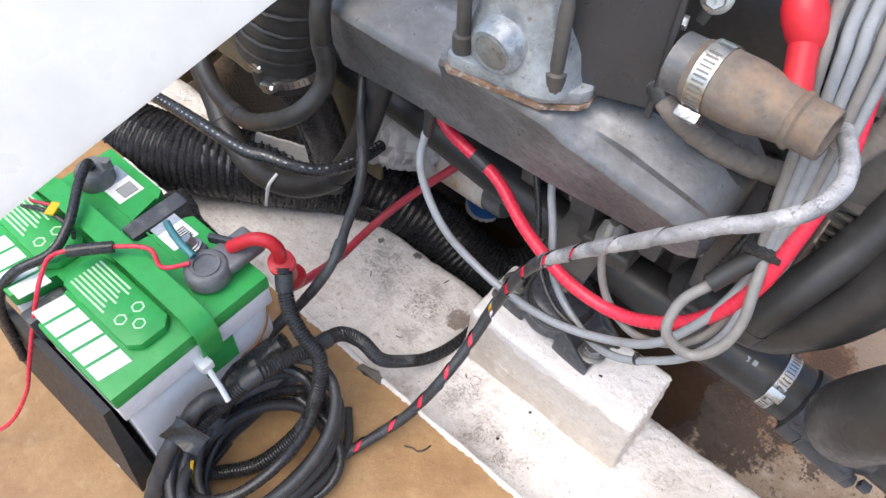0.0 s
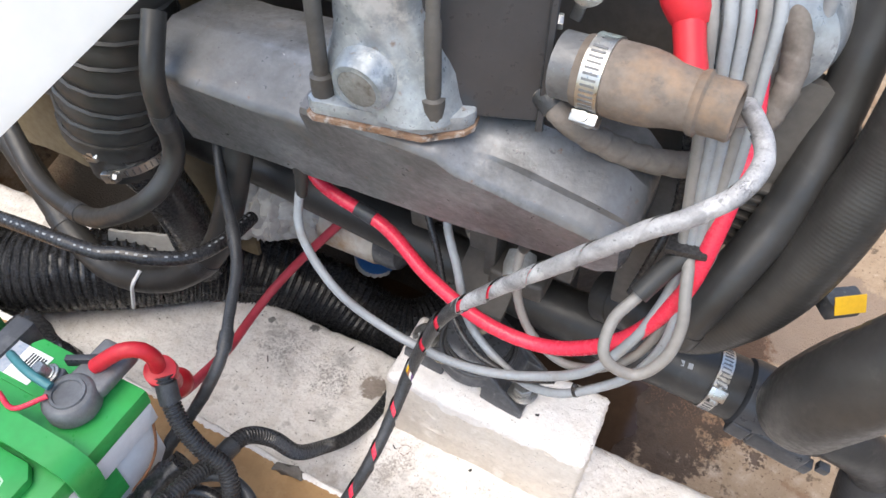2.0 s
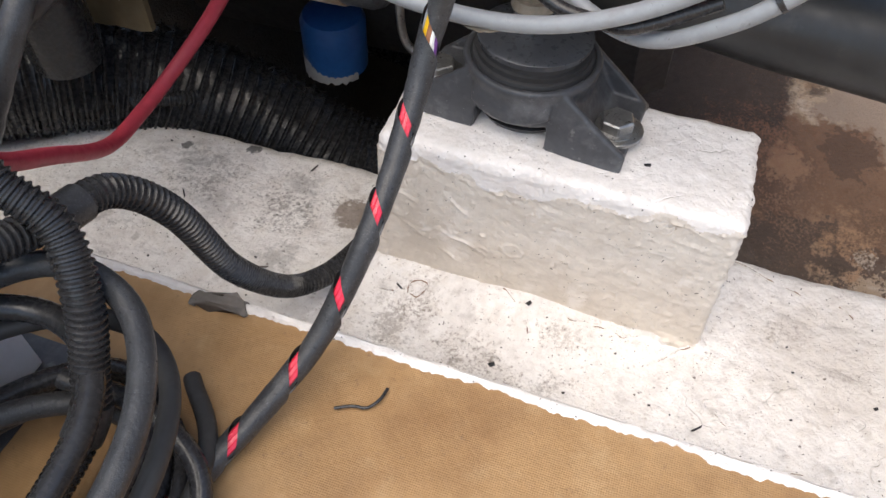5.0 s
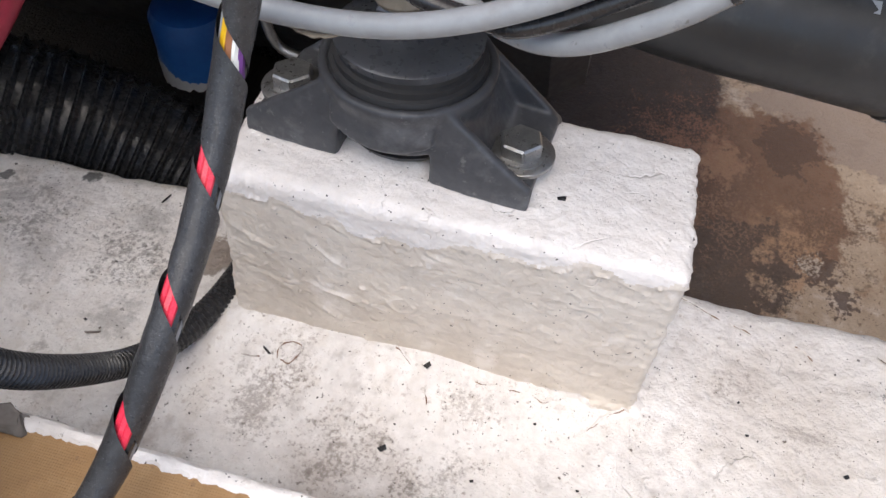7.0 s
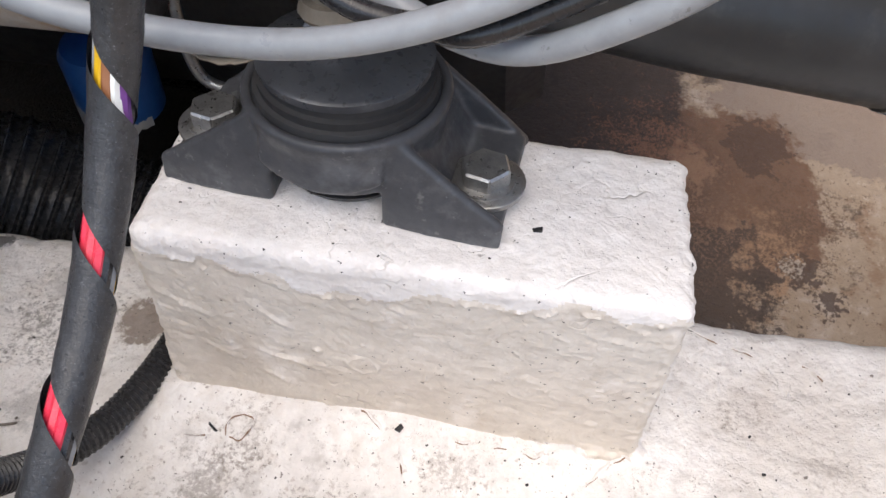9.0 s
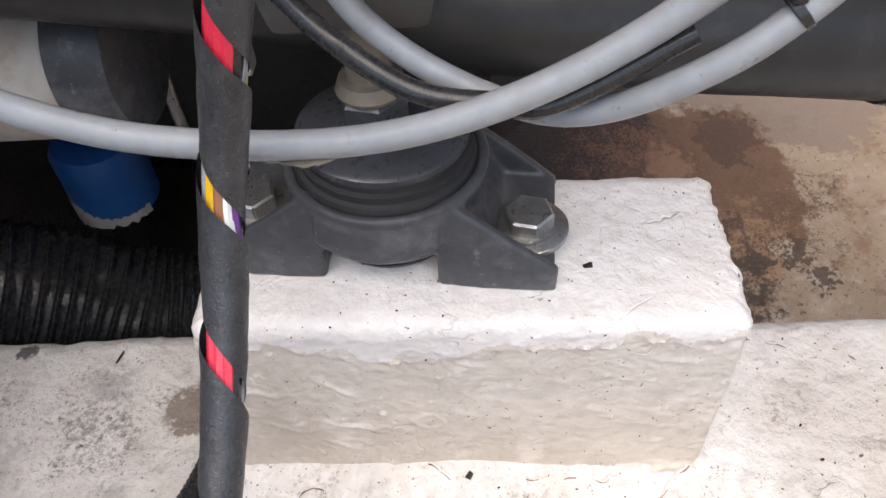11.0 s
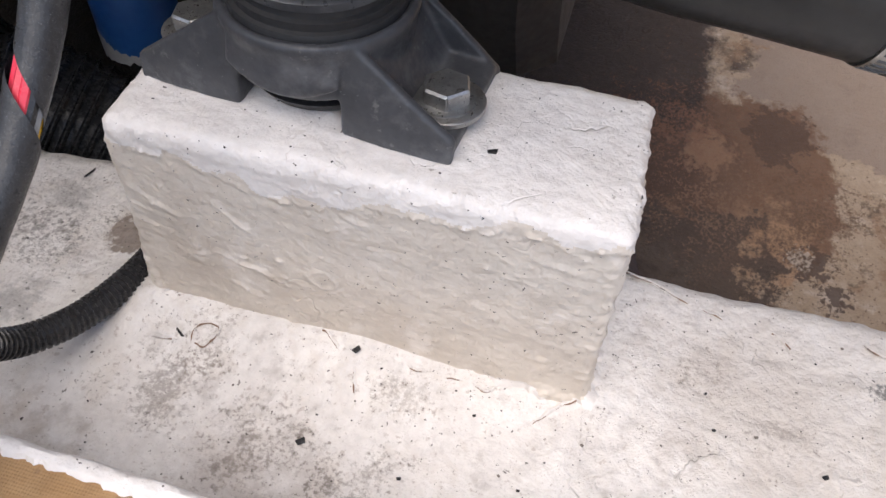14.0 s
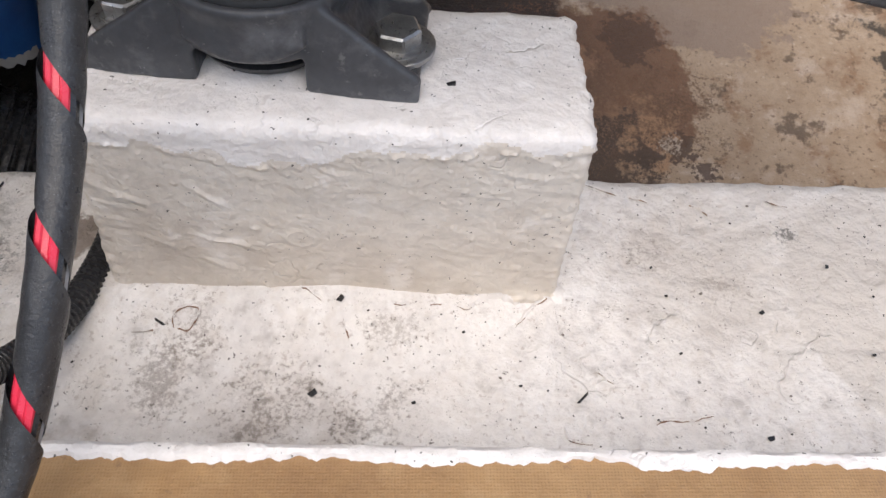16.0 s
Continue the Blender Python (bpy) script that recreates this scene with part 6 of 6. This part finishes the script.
part("plate", box(-0.425, -0.395, -0.402, -0.383, 0.1022, 0.1065, 0.0015), BLACK_PLASTIC, lug)
bolt("screw", (-0.408, -0.394, 0.1065), 0.0055, 0.004, True, parent=lug)
bundle = thing("cable_bundle", "cables wrapped in shiny black plastic beside the battery", "cable bundle")
WRAP = even(spline([(-0.318, -0.213, 0.230), (-0.333, -0.240, 0.215), (-0.343, -0.275, 0.195), (-0.342, -0.315, 0.170), (-0.335, -0.352, 0.145), (-0.330, -0.395, 0.124)], 14), 0.0028)
part("wrapping", sweep(WRAP, lambda k, a: 0.0165 * (1 - 0.30 * abs(noise.noise(WRAP[k] * 34 + Vector((math.cos(a) * 1.1, math.sin(a) * 1.1, 0)))) - 0.16 * abs(noise.noise(WRAP[k] * 90 + Vector((math.cos(a) * 2, math.sin(a) * 2, 3))))), 40), DUCT, bundle, "crumpled shiny black plastic wrapping")
part("tape_band", sweep(WRAP[38:47], 0.0172, 28), BLACK_PLASTIC, bundle, "band of worn grey-black tape")
cable("black_cable", [(-0.300, -0.225, 0.150), (-0.262, -0.222, 0.140), (-0.226, -0.235, 0.130), (-0.212, -0.262, 0.122), (-0.220, -0.295, 0.116), (-0.245, -0.322, 0.112), (-0.285, -0.350, 0.111)], 0.0052, CONDUIT, "loose black cable looping onto the tan floor", "cable", 14)
cable("thin_wire", [(-0.352, -0.195, 0.30), (-0.345, -0.215, 0.24), (-0.35, -0.245, 0.215), (-0.365, -0.27, 0.213), (-0.38, -0.285, 0.214)], 0.0013, BROWN, "thin brown twin wire beside the battery", "wire", 8)
cable("yellow_wire", [(-0.312, -0.352, 0.185), (-0.310, -0.360, 0.165), (-0.308, -0.366, 0.145), (-0.306, -0.374, 0.125)], 0.0018, YELLOW, "short yellow wire end in the coil", "wire", 8)
taped = thing("taped_bundle", "thick bundle of wires in worn shiny tape against the battery", "wire bundle")
TAPED = even(spline([(-0.318, -0.290, 0.235), (-0.325, -0.312, 0.240), (-0.327, -0.338, 0.225), (-0.327, -0.363, 0.205), (-0.328, -0.390, 0.167), (-0.326, -0.415, 0.130), (-0.320, -0.440, 0.114)], 12), 0.0025)
part("body", sweep(TAPED, lambda k, a: 0.0084 * (1 + 0.10 * ((k * 0.0025 / 0.018 + a / (2 * math.pi)) % 1.0) + 0.22 * noise.noise(TAPED[k] * 40 + Vector((math.cos(a) * 0.8, math.sin(a) * 0.8, 0)))), 28), TAPE, taped)
flap = box(-0.020, 0.020, -0.012, 0.012, -0.0006, 0.0006, 0)
bmesh.ops.subdivide_edges(flap, edges=flap.edges[:], cuts=5, use_grid_fill=True)
rough_up(flap, 0.007, 45)
part("tape_flap", set_in(flap, Matrix.Translation((-0.312, -0.345, 0.235)) @ Matrix.Rotation(radians(35), 4, "X") @ Matrix.Rotation(radians(30), 4, "Y")), CONDUIT, taped, "loose flap of shiny tape")
thing("cable_tie", "white nylon cable tie on the battery strap", "cable tie", bm=bm_join(box(-0.008, 0.008, -0.007, 0.007, -0.006, 0.006, 0.003, 2, Matrix.Translation((-0.339, -0.291, 0.272))), tube([(-0.337, -0.291, 0.272), (-0.328, -0.292, 0.264), (-0.318, -0.293, 0.252), (-0.308, -0.295, 0.240)], 0.0030, 8)), mat=TIE)
cable("black_clip", [(-0.187, -0.175, 0.104), (-0.178, -0.171, 0.105), (-0.1707, -0.1695, 0.1045), (-0.166, -0.163, 0.105), (-0.1649, -0.1547, 0.104)], 0.0009, CONDUIT, "curled black wire scrap on the tan floor", "wire scrap")


lump = box(-0.045, 0.045, -0.026, 0.026, 0, 0.085, 0.018, 5)
bmesh.ops.subdivide_edges(lump, edges=lump.edges[:], cuts=3, use_grid_fill=True)
for v in lump.verts:
    v.co += (noise.noise_vector(v.co * 26) * 0.012 + noise.noise_vector(v.co * 80) * 0.004) * min(1, v.co.z / 0.02)
thing("plastic_bag", "crumpled shiny black plastic behind the battery", "bag", bm=set_in(lump, Matrix.Translation((-0.585, -0.160, 0.102)) @ Matrix.Rotation(radians(-14), 4, "Z")), mat=DUCT)
thing("conduit", "thin black ribbed conduit lying along the ventilation duct", "conduit", bm=ribbed([(-0.76, 0.07, 0.020), (-0.696, 0.075, 0.015), (-0.646, 0.08, 0.015), (-0.587, 0.085, 0.018), (-0.53, 0.085, 0.030), (-0.49, 0.10, 0.030), (-0.46, 0.15, 0.01)], 0.0075, 0.0040, 0.16, 14), mat=CONDUIT)
cable("black_wire", [(-0.600, -0.312, 0.318), (-0.576, -0.305, 0.330), (-0.552, -0.297, 0.332), (-0.522, -0.294, 0.330), (-0.505, -0.300, 0.335)], 0.0024, CONDUIT, "thin black wire over the battery lid", "wire", 8)
cable("red_wire", [(-0.603, -0.300, 0.317), (-0.580, -0.298, 0.329), (-0.555, -0.288, 0.331), (-0.528, -0.284, 0.328)], 0.0018, DULL_RED, "thin dusty red wire over the battery lid", "wire", 8)
thing("wire_tag", "small yellow tag tied on the wires", "tag", bm=box(-0.005, 0.005, -0.008, 0.008, -0.0015, 0.0015, 0.0006, 1, Matrix.Translation((-0.553, -0.293, 0.335)) @ Matrix.Rotation(0.5, 4, "Z")), mat=YELLOW)
scrap = bmesh.new()
rows = []
for i in range(16):
    f = i / 15
    c = Vector((-0.171 + 0.024 * f, -0.0155 - 0.002 * math.sin(3 * f), 0.2418 + 0.001 * f))
    w = 0.0022 * math.sin(math.pi * min(1, f + 0.1)) * (1 + 0.5 * noise.noise(Vector((i * 0.7, 2, 0)))) + 0.0003
    rows.append([scrap.verts.new(c + Vector((0, dy, dz))) for dy, dz in ((-w, -0.4 * w), (w, 0.0002), (w, 0.0009), (-w, 0.0006 - 0.4 * w))])
for r0, r1 in zip(rows, rows[1:]):
    for k in range(4):
        scrap.faces.new((r0[k], r0[(k + 1) % 4], r1[(k + 1) % 4], r1[k]))
thing("paper_scrap", "torn tan scrap of tape stuck under the grey cable", "scrap", bm=scrap, mat=STUD_METAL)


# ---- debris on the paint ----
def chip(name, at, size, turn, label, mat):
    w, d, h = size
    bm = box(-w / 2, w / 2, -d / 2, d / 2, 0, h, min(w, d, h) * 0.25, 1)
    for v in bm.verts:
        v.co.x *= 1 + 0.35 * (v.co.y / d)
        v.co += noise.noise_vector(v.co * 400 + Vector(at) * 50) * min(w, d) * 0.12
    ob = thing(name, label, "debris", "paint debris", bm=bm, mat=mat)
    ob.matrix_world = Matrix.Translation(at) @ Matrix.Rotation(turn, 4, "Z")
    return ob


chip("paint_chip", (-0.064, 0.0315, 0.1344), (0.0045, 0.003, 0.0008), 0.2, "small black flake lying on the white block", CONDUIT)
def lying(x, y, size, turn, mat=CONDUIT):
    long = size > 0.0055
    w, d = (size, 0.0013) if long else (size, size * 0.7)
    chip("twig" if long else "grit", (x, y, 0.0006 + ledge_top(x, y)), (w, d, 0.0011), turn, "dark twig scrap lying on the painted ledge" if long else "dark speck of grit lying on the painted ledge", mat)


for x, y, size, turn in ((0.010, -0.060, 0.0085, 0.8), (0.105, -0.083, 0.0034, 0.2), (0.121, -0.006, 0.0030, 0.5), (-0.133, -0.058, 0.0045, 0.7), (-0.219, -0.019, 0.0070, -0.6), (-0.121, -0.006, 0.0045, 1.0), (-0.080, -0.063, 0.0022, 0.3), (0.170, 0.027, 0.0026, 1.2), (0.068, -0.033, 0.0020, 0.4), (0.062, 0.026, 0.0018, 0.9)):
    lying(x, y, size, turn)
rng = random.Random(11)
for i in range(60):
    x, y = rng.uniform(-0.5, 0.3), rng.uniform(-0.115, 0.095)
    if -0.26 < x < 0.015 and -0.012 < y:
        continue
    lying(x, y, rng.uniform(0.0009, 0.0022) if rng.random() < 0.85 or x > -0.27 else rng.uniform(0.006, 0.011), rng.uniform(0, 3.1), CONDUIT if rng.random() < 0.7 else LOOM_WRAP)
